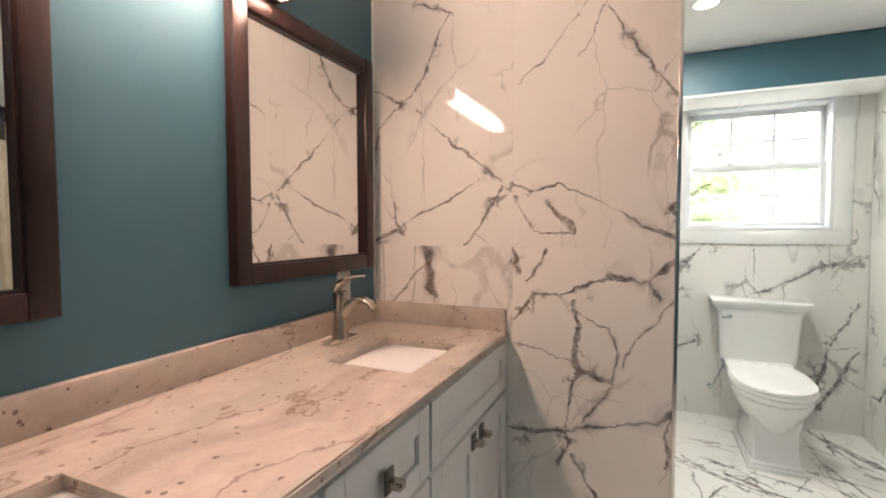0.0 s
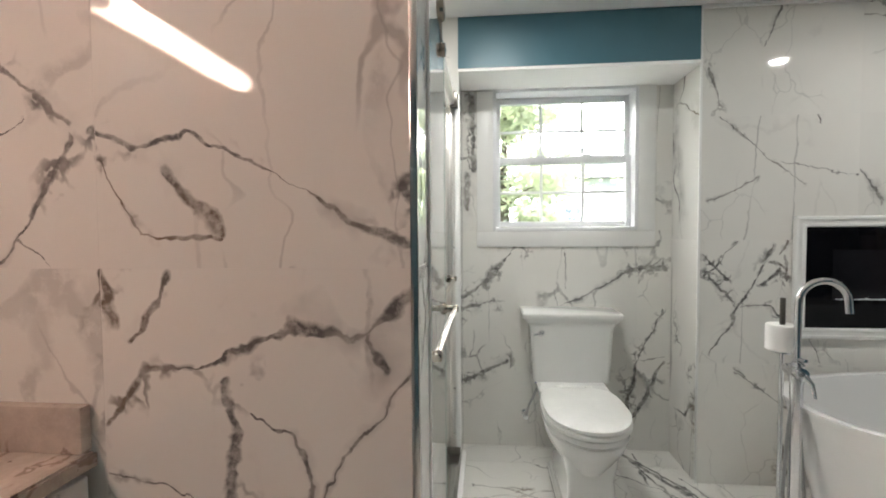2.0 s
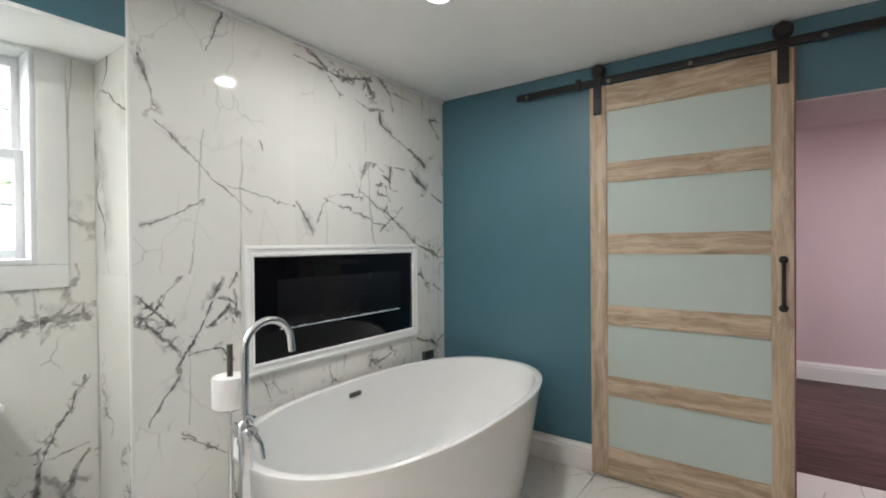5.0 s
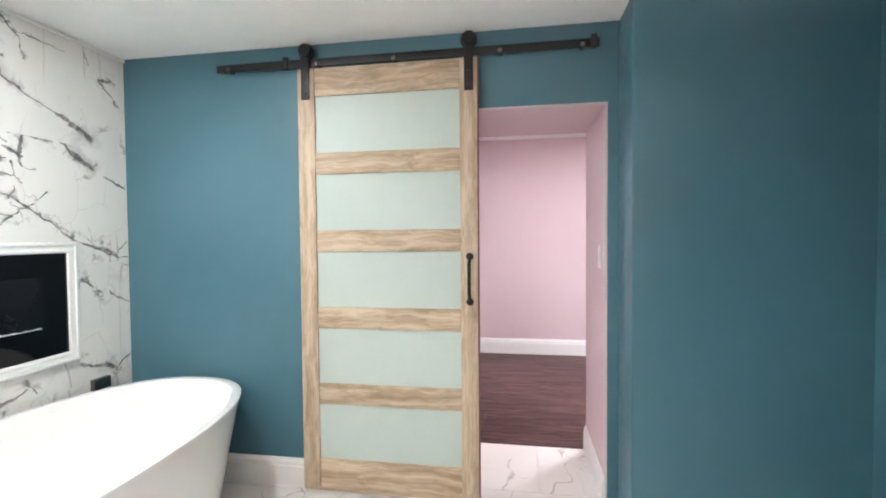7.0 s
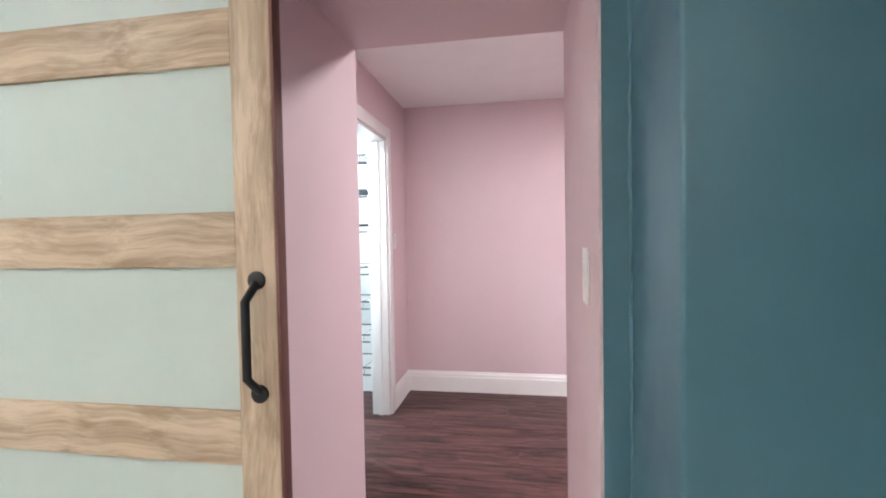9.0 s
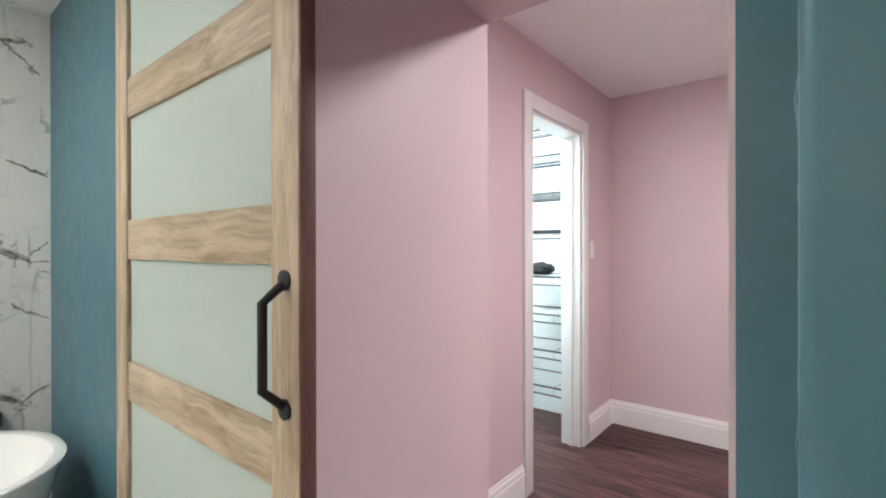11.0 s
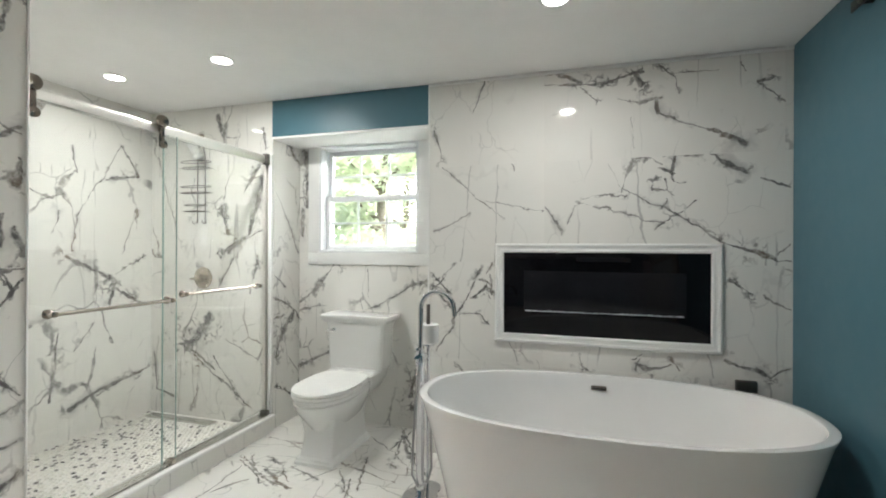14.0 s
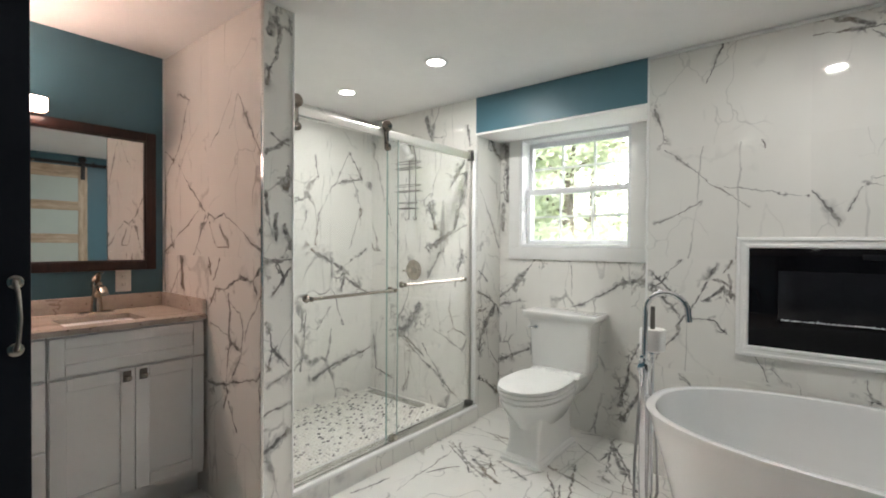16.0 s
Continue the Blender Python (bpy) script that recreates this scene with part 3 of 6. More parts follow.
PLASTIC = plain("white_plastic", (0.80, 0.80, 0.77), 0.35)
BLUE_PLASTIC = plain("blue_plastic", (0.03, 0.06, 0.35), 0.4)
BRAIDED = plain("braided_hose", (0.42, 0.42, 0.42), 0.35, 0.9, var=0.2, bumpy=0.4, bscale=500.0)
CRYSTAL = plain("crystal_bed", (0.65, 0.68, 0.70), 0.12, var=0.2, scale=60.0)
# shade on the closet rods, put into one dark colour
SHADED_WIRE = plain("shaded_dark_wire", (0.030, 0.032, 0.035), 0.45)
CLOSET_WHITE = plain("closet_white_paint", (0.80, 0.82, 0.82), 0.6, var=0.02)


# ---- mesh helpers ----
ORIGIN = {}


def finish(name, bm, material, smooth=True):
    me = bpy.data.meshes.new(name)
    bm.normal_update()
    bm.to_mesh(me)
    bm.free()
    me.materials.append(material)
    if smooth:
        me.polygons.foreach_set("use_smooth", [True] * len(me.polygons))
        me.set_sharp_from_angle(angle=radians(38))
    return me


def thing(name, at, label, category, group="", kind=""):
    """An Empty at the base of a thing; its parts hang from it."""
    ob = new(name)
    ob.location = at
    ob.empty_display_size = 0.05
    ORIGIN[ob.name] = Vector(at)
    return tagged(ob, label, category, group, kind)


def part(name, bm, material, parent, label="", smooth=True):
    """One mesh, built in world coordinates, under a thing or a part."""
    at = ORIGIN[parent.name]
    bmesh.ops.translate(bm, verts=bm.verts, vec=-at)
    ob = new(name, finish(name, bm, material, smooth))
    ob.parent = parent
    ORIGIN[ob.name] = at
    return tagged(ob, label)


def solid(name, bm, material, label, category="", kind="structure", group="", smooth=True):
    """A one-mesh thing with its origin at its middle."""
    lo = Vector([min(v.co[i] for v in bm.verts) for i in range(3)])
    hi = Vector([max(v.co[i] for v in bm.verts) for i in range(3)])
    at = (lo + hi) / 2
    bmesh.ops.translate(bm, verts=bm.verts, vec=-at)
    ob = new(name, finish(name, bm, material, smooth))
    ob.location = at
    ORIGIN[ob.name] = at
    return tagged(ob, label, category, group, kind)


def box(x0, x1, y0, y1, z0, z1, bevel=0.0, seg=2, bm=None):
    out = bm or bmesh.new()
    b = bmesh.new()
    bmesh.ops.create_cube(b, size=1.0)
    for v in b.verts:
        v.co = Vector(((x0 + x1) / 2 + v.co.x * (x1 - x0), (y0 + y1) / 2 + v.co.y * (y1 - y0), (z0 + z1) / 2 + v.co.z * (z1 - z0)))
    if bevel:
        bmesh.ops.bevel(b, geom=b.edges[:], offset=bevel, segments=seg, affect="EDGES", profile=0.5)
    if bm is None:
        out.free()
        return b
    add(out, b)
    return out


def add(bm, other):
    """Joins other into bm."""
    me = bpy.data.meshes.new("tmp")
    other.to_mesh(me)
    other.free()
    bm.from_mesh(me)
    bpy.data.meshes.remove(me)
    return bm


def loft(rings, closed=True, cap=True):
    """Skin over rings of equally many points."""
    bm = bmesh.new()
    rows = [[bm.verts.new(p) for p in ring] for ring in rings]
    n = len(rows[0])
    for a, b in zip(rows, rows[1:]):
        for i in range(n if closed else n - 1):
            j = (i + 1) % n
            bm.faces.new((a[i], a[j], b[j], b[i]))
    if cap and closed:
        bm.faces.new(list(reversed(rows[0])))
        bm.faces.new(rows[-1])
    bmesh.ops.recalc_face_normals(bm, faces=bm.faces)
    return bm


def lathe(profile, at, seg=28, axis="z", turn=None):
    """A turned body from (radius, height) pairs along an axis from at."""
    rings = []
    for r, h in profile:
        ring = []
        for i in range(seg):
            a = 2 * math.pi * i / seg
            u, w = r * math.cos(a), r * math.sin(a)
            p = {"z": Vector((u, w, h)), "x": Vector((h, u, w)), "y": Vector((w, h, u))}[axis]
            ring.append((turn @ p if turn else p) + Vector(at))
        rings.append(ring)
    return loft(rings)


def tube(points, radius, seg=12):
    """A round bar along a line; radius may be one number or one for each point."""
    pts = [Vector(p) for p in points]
    rr = radius if isinstance(radius, (list, tuple)) else [radius] * len(pts)
    rings, side = [], None
    for i, p in enumerate(pts):
        d = (pts[min(i + 1, len(pts) - 1)] - pts[max(i - 1, 0)]).normalized()
        if side is None:
            side = d.orthogonal().normalized()
        side = (side - d * side.dot(d)).normalized()
        up = d.cross(side)
        rings.append([p + rr[i] * (math.cos(2 * math.pi * k / seg) * side + math.sin(2 * math.pi * k / seg) * up) for k in range(seg)])
    return loft(rings)


def arc(centre, u, v, radius, a0, a1, n=14):
    """Points of an arc in the plane of u and v; degrees."""
    c, u, v = Vector(centre), Vector(u), Vector(v)
    return [c + radius * (math.cos(radians(a)) * u + math.sin(radians(a)) * v) for a in [a0 + (a1 - a0) * i / n for i in range(n + 1)]]


def oval(cx, cy, z, rx, ry, power=2.0, n=48, dy=0.0):
    """A superellipse ring."""
    ring = []
    for i in range(n):
        a = 2 * math.pi * i / n
        c, s = math.cos(a), math.sin(a)
        ring.append(Vector((cx + rx * math.copysign(abs(c) ** (2 / power), c), cy + dy + ry * math.copysign(abs(s) ** (2 / power), s), z)))
    return ring


# ---- structure ----
def wall(name, x0, x1, y0, y1, z0, z1, material, label):
    return solid(name, box(x0, x1, y0, y1, z0, z1), material, label, "wall", smooth=False)


def joined_wall(name, boxes, material, label):
    bm = bmesh.new()
    for b in boxes:
        box(*b, bm=bm)
    return solid(name, bm, material, label, "wall", smooth=False)


T = 0.010  # tile thickness
wall_west = joined_wall("wall_west", [(XL - 0.2, XL, YS - 0.15, PY0 + 0.1, 0, CEIL)], TEAL, "teal painted plaster wall behind the vanity")
wall_shower = wall("wall_shower", XS - 0.2, XS - T, PY0 + 0.1, YT + 0.2, 0, CEIL, GROUT, "shower wall behind large marble tiles")
partition = wall("wall_partition", XS - 0.02, PX - T, PY0 + T, PY1 - T, 0, CEIL, GROUT, "partition between vanity and shower, clad in marble tiles")
wall_north = joined_wall("wall_north", [
    (XS - 0.2, AX0 - T, YT + T, YT + 0.14, 0, CEIL), (AX0 - 0.10, AX0 - T, YT + 0.14, YA + 0.3, 0, CEIL),
    (AX1 + T, XR + 0.6, YT + T, YA + 0.3, 0, CEIL)], GROUT, "exterior wall behind large marble tiles")
WX0, WX1, WZ0, WZ1 = 0.557, 1.353, 1.250, 2.046   # window opening
wall_alcove = joined_wall("wall_alcove", [
    (AX0 - T, WX0, YA + T, YA + 0.2, 0, CEIL), (WX1, AX1 + T, YA + T, YA + 0.2, 0, CEIL),
    (WX0, WX1, YA + T, YA + 0.2, 0, WZ0), (WX0, WX1, YA + T, YA + 0.2, WZ1, CEIL)], GROUT, "alcove wall around the window")
soffit = joined_wall("soffit", [(AX0 - 0.003, AX1 + 0.003, YT - 0.003, YT + 0.012, AZ + 0.004, CEIL - 0.003)], TEAL, "teal painted soffit front above the window alcove")
wall("ceiling_alcove", AX0 - 0.003, AX1 + 0.003, YT - 0.002, YA + 0.01, AZ - 0.012, AZ + 0.003, WHITE_PAINT, "white painted underside of the soffit")
wall_east = joined_wall("wall_east", [
    (XR, OX, OY1, YT + 0.008, 0, CEIL), (XR, OX, OY0, OY1, OZ, CEIL), (XR, OX, YS - 0.15, OY0, 0, CEIL)], TEAL, "teal painted plaster wall with the opening to the dressing room")
solid("wall_chase", box(3.232, XR + 0.01, YS - 0.02, 0.832, 0, CEIL - 0.002, 0.006, 3), TEAL, "teal painted wall projection beside the opening", "wall")
solid("trim", tube([(XR + 0.0012 * math.sin(k * 1.7), 0.833 + 0.0016 * math.sin(k * 2.3 + 1.0), 0.16 + k * 0.0265) for k in range(81)], [0.0042 + 0.0016 * math.sin(k * 0.9) * math.sin(k * 0.37) for k in range(81)], 8), TEAL, "uneven painted caulk bead in the corner beside the opening", "trim")
wall_south = wall("wall_south", XL - 0.2, OX, YS - 0.15, YS, 0, CEIL, TEAL, "teal painted plaster wall with the entrance")
ceiling = solid("ceiling", box(XS - 0.3, OX, YS - 0.2, YT + 0.3, CEIL, CEIL + 0.12), WHITE_PAINT, "smooth white painted plaster ceiling", "ceiling", smooth=False)
floor = solid("floor", box(XS - 0.3, OX, YS - 0.2, YA + 0.3, -0.12, -T), GROUT, "bathroom floor of polished marble tiles", "floor", smooth=False)

# pink lining of the passage, and the room behind it
joined_wall("passage_lining", [
    (XR + 0.003, OX, OY1 - 0.006, OY1, 0, OZ - 0.006), (XR + 0.003, OX, OY0, OY0 + 0.006, 0, OZ - 0.006),
    (XR + 0.003, OX, OY0, OY1, OZ - 0.006, OZ)], PINK, "pink painted lining of the passage")
joined_wall("wall_pink_west", [(OX, OX + 0.006, OY1, PKY, 0, PKC), (OX, OX + 0.006, -1.2, OY0, 0, PKC), (OX, OX + 0.006, OY0, OY1, OZ, PKC)], PINK, "pink painted wall around the passage")
CX0, CX1, CZ = 5.170, 5.852, 2.015   # closet opening
joined_wall("wall_pink_north", [(OX, CX0, PKY, PKY + 0.12, 0, PKC), (CX1, PKX + 0.1, PKY, PKY + 0.12, 0, PKC), (CX0, CX1, PKY, PKY + 0.12, CZ, PKC)], PINK, "pink painted wall with the closet door")
wall("wall_pink_east", PKX, PKX + 0.12, -1.2, PKY, 0, PKC, PINK, "pink painted end wall of the dressing room")
wall("wall_pink_south", OX, PKX + 0.12, -1.32, -1.2, 0, PKC, PINK, "pink painted side wall of the dressing room")
solid("ceiling_pink", box(OX, PKX + 0.12, -1.32, PKY + 0.12, PKC, PKC + 0.1), WHITE_PAINT, "white plaster ceiling of the dressing room", "ceiling", smooth=False)
floor_pink = solid("floor_dressing_room", box(OX, PKX + 0.2, -1.4, 3.6, -0.12, -0.012), BLACK_MATT, "dark wood plank floor", "floor", smooth=False)
for side, cbox in (("west", (4.5, 4.6, PKY + 0.12, 3.5, 0, PKC)), ("east", (6.32, 6.42, PKY + 0.12, 3.5, 0, PKC)), ("north", (4.6, 6.32, 3.4, 3.5, 0, PKC)),
                   ("door_west", (4.6, CX0 - 0.02, PKY + 0.12, PKY + 0.126, 0, PKC)), ("door_east", (CX1 + 0.02, 6.32, PKY + 0.12, PKY + 0.126, 0, PKC))):
    wall("wall_closet_" + side, *cbox, CLOSET_WHITE, "bright white closet wall")
solid("ceiling_closet", box(4.5, 6.42, PKY + 0.12, 3.5, PKC, PKC + 0.1), CLOSET_WHITE, "white closet ceiling", "ceiling", smooth=False)


def moulded(name, pts, height, thick, normal, label):
    """A skirting board with a stepped top along a straight line."""
    a, b = Vector((*pts[0], 0)), Vector((*pts[1], 0))
    n = Vector((*normal, 0))
    prof = [(0, 0), (thick, 0), (thick, height * 0.72), (thick * 0.8, height * 0.78), (thick * 0.8, height * 0.86), (thick * 0.45, height * 0.94), (thick * 0.35, height), (0, height)]
    rings = [[p + n * u + Vector((0, 0, w)) for u, w in prof] for p in (a, b)]
    return solid(name, loft(rings), TRIM, label, "baseboard", smooth=False)


moulded("baseboard", [(XR, OY1 + 0.0), (XR, YT - 0.003)], 0.15, 0.018, (-1, 0), "white moulded baseboard along the teal wall")
moulded("baseboard", [(3.232, YS + 0.02), (3.232, 0.832)], 0.15, 0.018, (-1, 0), "white moulded baseboard along the teal wall")
moulded("baseboard", [(XR + 0.02, OY0 + 0.006), (OX, OY0 + 0.006)], 0.15, 0.016, (0, 1), "white moulded baseboard in the passage")
moulded("baseboard", [(OX + 0.01, PKY), (CX0 - 0.09, PKY)], 0.17, 0.018, (0, -1), "white moulded baseboard beside the closet door")
moulded("baseboard", [(CX1 + 0.09, PKY), (PKX - 0.018, PKY)], 0.17, 0.018, (0, -1), "white moulded baseboard beside the closet door")
moulded("baseboard", [(PKX, -1.2), (PKX, PKY - 0.0)], 0.17, 0.018, (-1, 0), "white moulded baseboard along the pink end wall")

# polished edge trims on the partition and the alcove
solid("trim", box(PX - 0.008, PX + 0.004, PY0 - 0.004, PY0 + 0.006, 0.0, CEIL - 0.002, 0.002), STEEL, "polished steel edge trim on the tiled partition", "trim")
solid("trim", box(PX - 0.008, PX + 0.004, PY1 - 0.006, PY1 + 0.004, 0.11, CEIL - 0.002, 0.002), TRIM, "white edge trim on the tiled partition", "trim")
solid("trim", box(AX1 - 0.004, AX1 + 0.007, YT - 0.004, YT + 0.006, 0.0, CEIL - 0.002, 0.002), TRIM, "white edge trim at the alcove corner", "trim")
solid("trim", box(AX1, XR - 0.002, YT - 0.014, YT - 0.001, CEIL - 0.02, CEIL - 0.003, 0.003), TRIM, "slim white strip between tiles and ceiling", "trim")
solid("trim", box(XL + 0.001, XL + 0.007, PY0 - 0.012, PY0 - 0.001, 0.93, CEIL - 0.002, 0.002), TRIM, "white caulked edge strip beside the tiles", "trim")

# ---- shower ----
solid("shower_pan", box(XS, 0.285, PY1, YT, -T, 0.022), GROUT, "shower floor bed under the pebbles", "floor", smooth=False)
curb = thing("shower_curb", (0.315, 2.7, 0), "low marble-clad shower curb with a pale sill", "curb")
part("curb_body", box(0.289, 0.399, PY1 + 0.001, YT - 0.001, -0.006, 0.098), MARBLE, curb, smooth=False)
part("curb_sill", box(0.277, 0.411, PY1 + 0.001, YT - 0.001, 0.098, 0.118, 0.004), CERAMIC, curb, "glossy pale stone sill")

GX1, GX2 = 0.372, 0.327   # sliding and fixed glass
shower = thing("shower_door", (0.357, 2.7, 0.118), "frameless sliding shower door in clear glass with a steel top rail", "shower door")
g1 = part("sliding_panel", box(GX1 - 0.004, GX1 + 0.004, PY1 + 0.012, 2.662, 0.137, 1.872, 0.0015, 1), SHOWER_GLASS, shower, "clear glass sliding panel")
g2 = part("fixed_panel", box(GX2 - 0.004, GX2 + 0.004, 2.622, YT - 0.022, 0.128, 1.872, 0.0015, 1), SHOWER_GLASS, shower, "clear glass fixed panel")
for g in (g1, g2):
    g.visible_shadow = False
part("panel_edge", box(GX1 - 0.005, GX1 + 0.005, 2.6625, 2.666, 0.137, 1.872), GLASS_EDGE, g1, "pale green glass edge", smooth=False)
part("panel_edge", box(GX2 - 0.005, GX2 + 0.005, 2.618, 2.6215, 0.128, 1.872), GLASS_EDGE, g2, "pale green glass edge", smooth=False)
part("top_rail", box(0.335, 0.361, PY1 + 0.002, YT - 0.002, 1.870, 1.924, 0.012, 4), SATIN, shower, "polished steel rail")
part("wall_jamb", box(0.315, 0.345, YT - 0.024, YT - 0.001, 0.118, 1.935, 0.003), SATIN, shower, "polished steel wall profile")
part("wall_jamb", box(0.359, 0.385, YT - 0.020, YT - 0.001, 0.118, 1.935, 0.003), TRIM, shower, "white wall profile")
part("bottom_track", box(0.309, 0.389, PY1 + 0.002, YT - 0.002, 0.118, 0.127, 0.002), STEEL, shower, "slim steel floor track")
part("floor_guide", box(0.339, 0.387, 2.629, 2.659, 0.127, 0.152, 0.003), NICKEL, shower, "small floor guide")
part("end_stop", box(0.339, 0.377, YT - 0.06, YT - 0.024, 1.86, 1.935, 0.004), PEWTER, shower, "dark end bracket")
part("floor_stop", box(0.317, 0.382, YT - 0.055, YT - 0.024, 0.127, 0.15, 0.003), PEWTER, shower, "dark floor bracket")
for hy in (1.985, 2.572):
    hanger = part("roller_hanger", box(0.361, 0.379, hy - 0.013, hy + 0.013, 1.80, 1.93, 0.005), BRONZE, shower, "dark polished nickel roller hanger")
    part("roller", lathe([(0.004, -0.012), (0.030, -0.011), (0.034, 0.0), (0.030, 0.011), (0.012, 0.014), (0.004, 0.014)], (0.375, hy, 1.935), 24, "x"), BRONZE, hanger)
    part("clamp", lathe([(0.003, -0.008), (0.021, -0.007), (0.021, 0.005), (0.003, 0.008)], (0.384, hy, 1.815), 20, "x"), BRONZE, hanger)
for bx, gx, y0, y1, bz in ((GX1 + 0.042, GX1, 2.04, 2.60, 1.004), (GX2 + 0.034, GX2, 2.74, 3.345, 1.022)):
    bar = part("towel_bar", tube([(bx, y0 - 0.02, bz), (bx, y1 + 0.02, bz)], 0.0085, 14), NICKEL, shower, "steel towel bar")
    for by in (y0, y1):
        part("bar_mount", lathe([(0.020, 0.004), (0.020, 0.011), (0.011, 0.016), (0.009, bx - gx - 0.004), (0.013, bx - gx), (0.012, bx - gx + 0.010), (0.003, bx - gx + 0.012)], (gx, by, bz), 20, "x"), BRONZE, bar)

# valve, head and caddy on the shower wall
valve = thing("shower_valve", (-0.222, YT, 1.058), "round brushed nickel shower valve with a short lever", "shower valve")
part("escutcheon", lathe([(0.002, 0.0), (0.079, 0.0), (0.082, -0.006), (0.072, -0.012), (0.060, -0.014), (0.057, -0.011), (0.040, -0.015), (0.02, -0.018)], (-0.222, YT - 0.0005, 1.058), 40, "y"), NICKEL, valve)
part("hub", lathe([(0.032, -0.014), (0.030, -0.034), (0.024, -0.045), (0.022, -0.062), (0.012, -0.068), (0.001, -0.069)], (-0.222, YT, 1.058), 28, "y"), NICKEL, valve)
part("lever", tube([(-0.222, YT - 0.055, 1.058), (-0.252, YT - 0.058, 1.055), (-0.290, YT - 0.060, 1.051)], [0.009, 0.008, 0.0065], 12), NICKEL, valve)
head = thing("wall_sprayer", (-0.245, YT, 2.06), "white plastic shower sprayer on a short nickel arm", "sprayer")
part("flange", lathe([(0.002, 0), (0.030, 0), (0.026, -0.008), (0.012, -0.012)], (-0.245, YT - 0.0005, 2.10), 24, "y"), NICKEL, head)
part("shower_arm", tube([(-0.245, YT - 0.005, 2.10), (-0.245, YT - 0.06, 2.095), (-0.245, YT - 0.10, 2.07)], 0.0105, 14), NICKEL, head)
part("ball_joint", lathe([(0.003, -0.018), (0.016, -0.014), (0.020, 0), (0.016, 0.014), (0.003, 0.018)], (-0.245, YT - 0.105, 2.066), 18), PEWTER, head)
tilt = Euler((radians(38), 0, 0)).to_matrix()
part("filter_body", lathe([(0.012, 0.0), (0.026, -0.006), (0.030, -0.02), (0.030, -0.05), (0.027, -0.056), (0.030, -0.062), (0.030, -0.09), (0.022, -0.098), (0.020, -0.11)], (-0.245, YT - 0.115, 2.055), 28, "z", tilt), PLASTIC, head)
part("spray_face", lathe([(0.018, -0.106), (0.034, -0.118), (0.038, -0.126), (0.036, -0.136), (0.002, -0.138)], (-0.245, YT - 0.115, 2.055), 28, "z", tilt), PLASTIC, head)

caddy = thing("shower_caddy", (-0.235, YT - 0.05, 1.48), "hanging dark wire shower caddy with three shelves", "caddy")
for sx in (-0.035, 0.035):
    part("upright", tube([(-0.235 + sx, YT - 0.012, 1.46), (-0.235 + sx, YT - 0.012, 1.95), (-0.238 + sx * 0.4, YT - 0.016, 2.06), (-0.240, YT - 0.03, 2.105)], 0.0032, 8), PEWTER, caddy)
for sz, sw in ((1.86, 0.125), (1.68, 0.125), (1.545, 0.09)):
    basket = part("basket", tube([Vector((-0.235, YT - 0.064, sz)) + Vector((sw * math.cos(a), 0.046 * math.sin(a), 0)) for a in [i * math.pi / 12 for i in range(25)]], 0.003, 8), PEWTER, caddy)
    part("basket_rim", tube([Vector((-0.235, YT - 0.064, sz + 0.045)) + Vector(((sw + 0.004) * math.cos(a), 0.050 * math.sin(a), 0)) for a in [i * math.pi / 12 for i in range(25)]], 0.003, 8), PEWTER, basket)
    for k in range(7):
        wx = -0.235 + sw * 0.9 * (k / 3.0 - 1)
        part("basket_wire", tube([(wx, YT - 0.105, sz), (wx, YT - 0.022, sz)], 0.0022, 6), PEWTER, basket)
for hx in (-0.28, -0.19):
    part("hook", tube(arc((hx, YT - 0.03, 1.475), (1, 0, 0), (0, 0, -1), 0.018, 0, 200, 10), 0.003, 8), PEWTER, caddy)
drain = thing("linear_drain", (-0.34, 3.37, 0.03), "flat brushed steel linear shower drain", "drain")
part("grate", box(-0.635, -0.05, 3.335, 3.405, 0.022, 0.036, 0.003), STEEL, drain)

# ---- window ----
win = thing("window_1", ((WX0 + WX1) / 2, YA, WZ0), "white double-hung window with six-over-six style glazing bars", "window", kind="structure")
TX0, TX1, TZ0 = 0.464, 1.447, 1.160
part("casing_side", box(TX0, WX0 - 0.002, YA - 0.012, YA + 0.004, TZ0 + 0.087, AZ - 0.014, 0.003), TRIM, win)
part("casing_side", box(WX1 + 0.002, TX1, YA - 0.012, YA + 0.004, TZ0 + 0.087, AZ - 0.014, 0.003), TRIM, win)
part("casing_bottom", box(TX0, TX1, YA - 0.013, YA + 0.004, TZ0, TZ0 + 0.086, 0.003), TRIM, win)
part("reveal", add(add(box(WX0 - 0.002, WX0 + 0.016, YA - 0.01, YA + 0.19, WZ0, WZ1, 0.002), box(WX1 - 0.016, WX1 + 0.002, YA - 0.01, YA + 0.19, WZ0, WZ1, 0.002)),
     add(box(WX0 + 0.016, WX1 - 0.016, YA - 0.011, YA + 0.19, WZ0 - 0.002, WZ0 + 0.02, 0.002), box(WX0 + 0.016, WX1 - 0.016, YA - 0.006, YA + 0.19, WZ1 - 0.016, WZ1, 0.002))), VINYL, win)
SX0, SX1 = WX0 + 0.016, WX1 - 0.016
ZM = 1.657


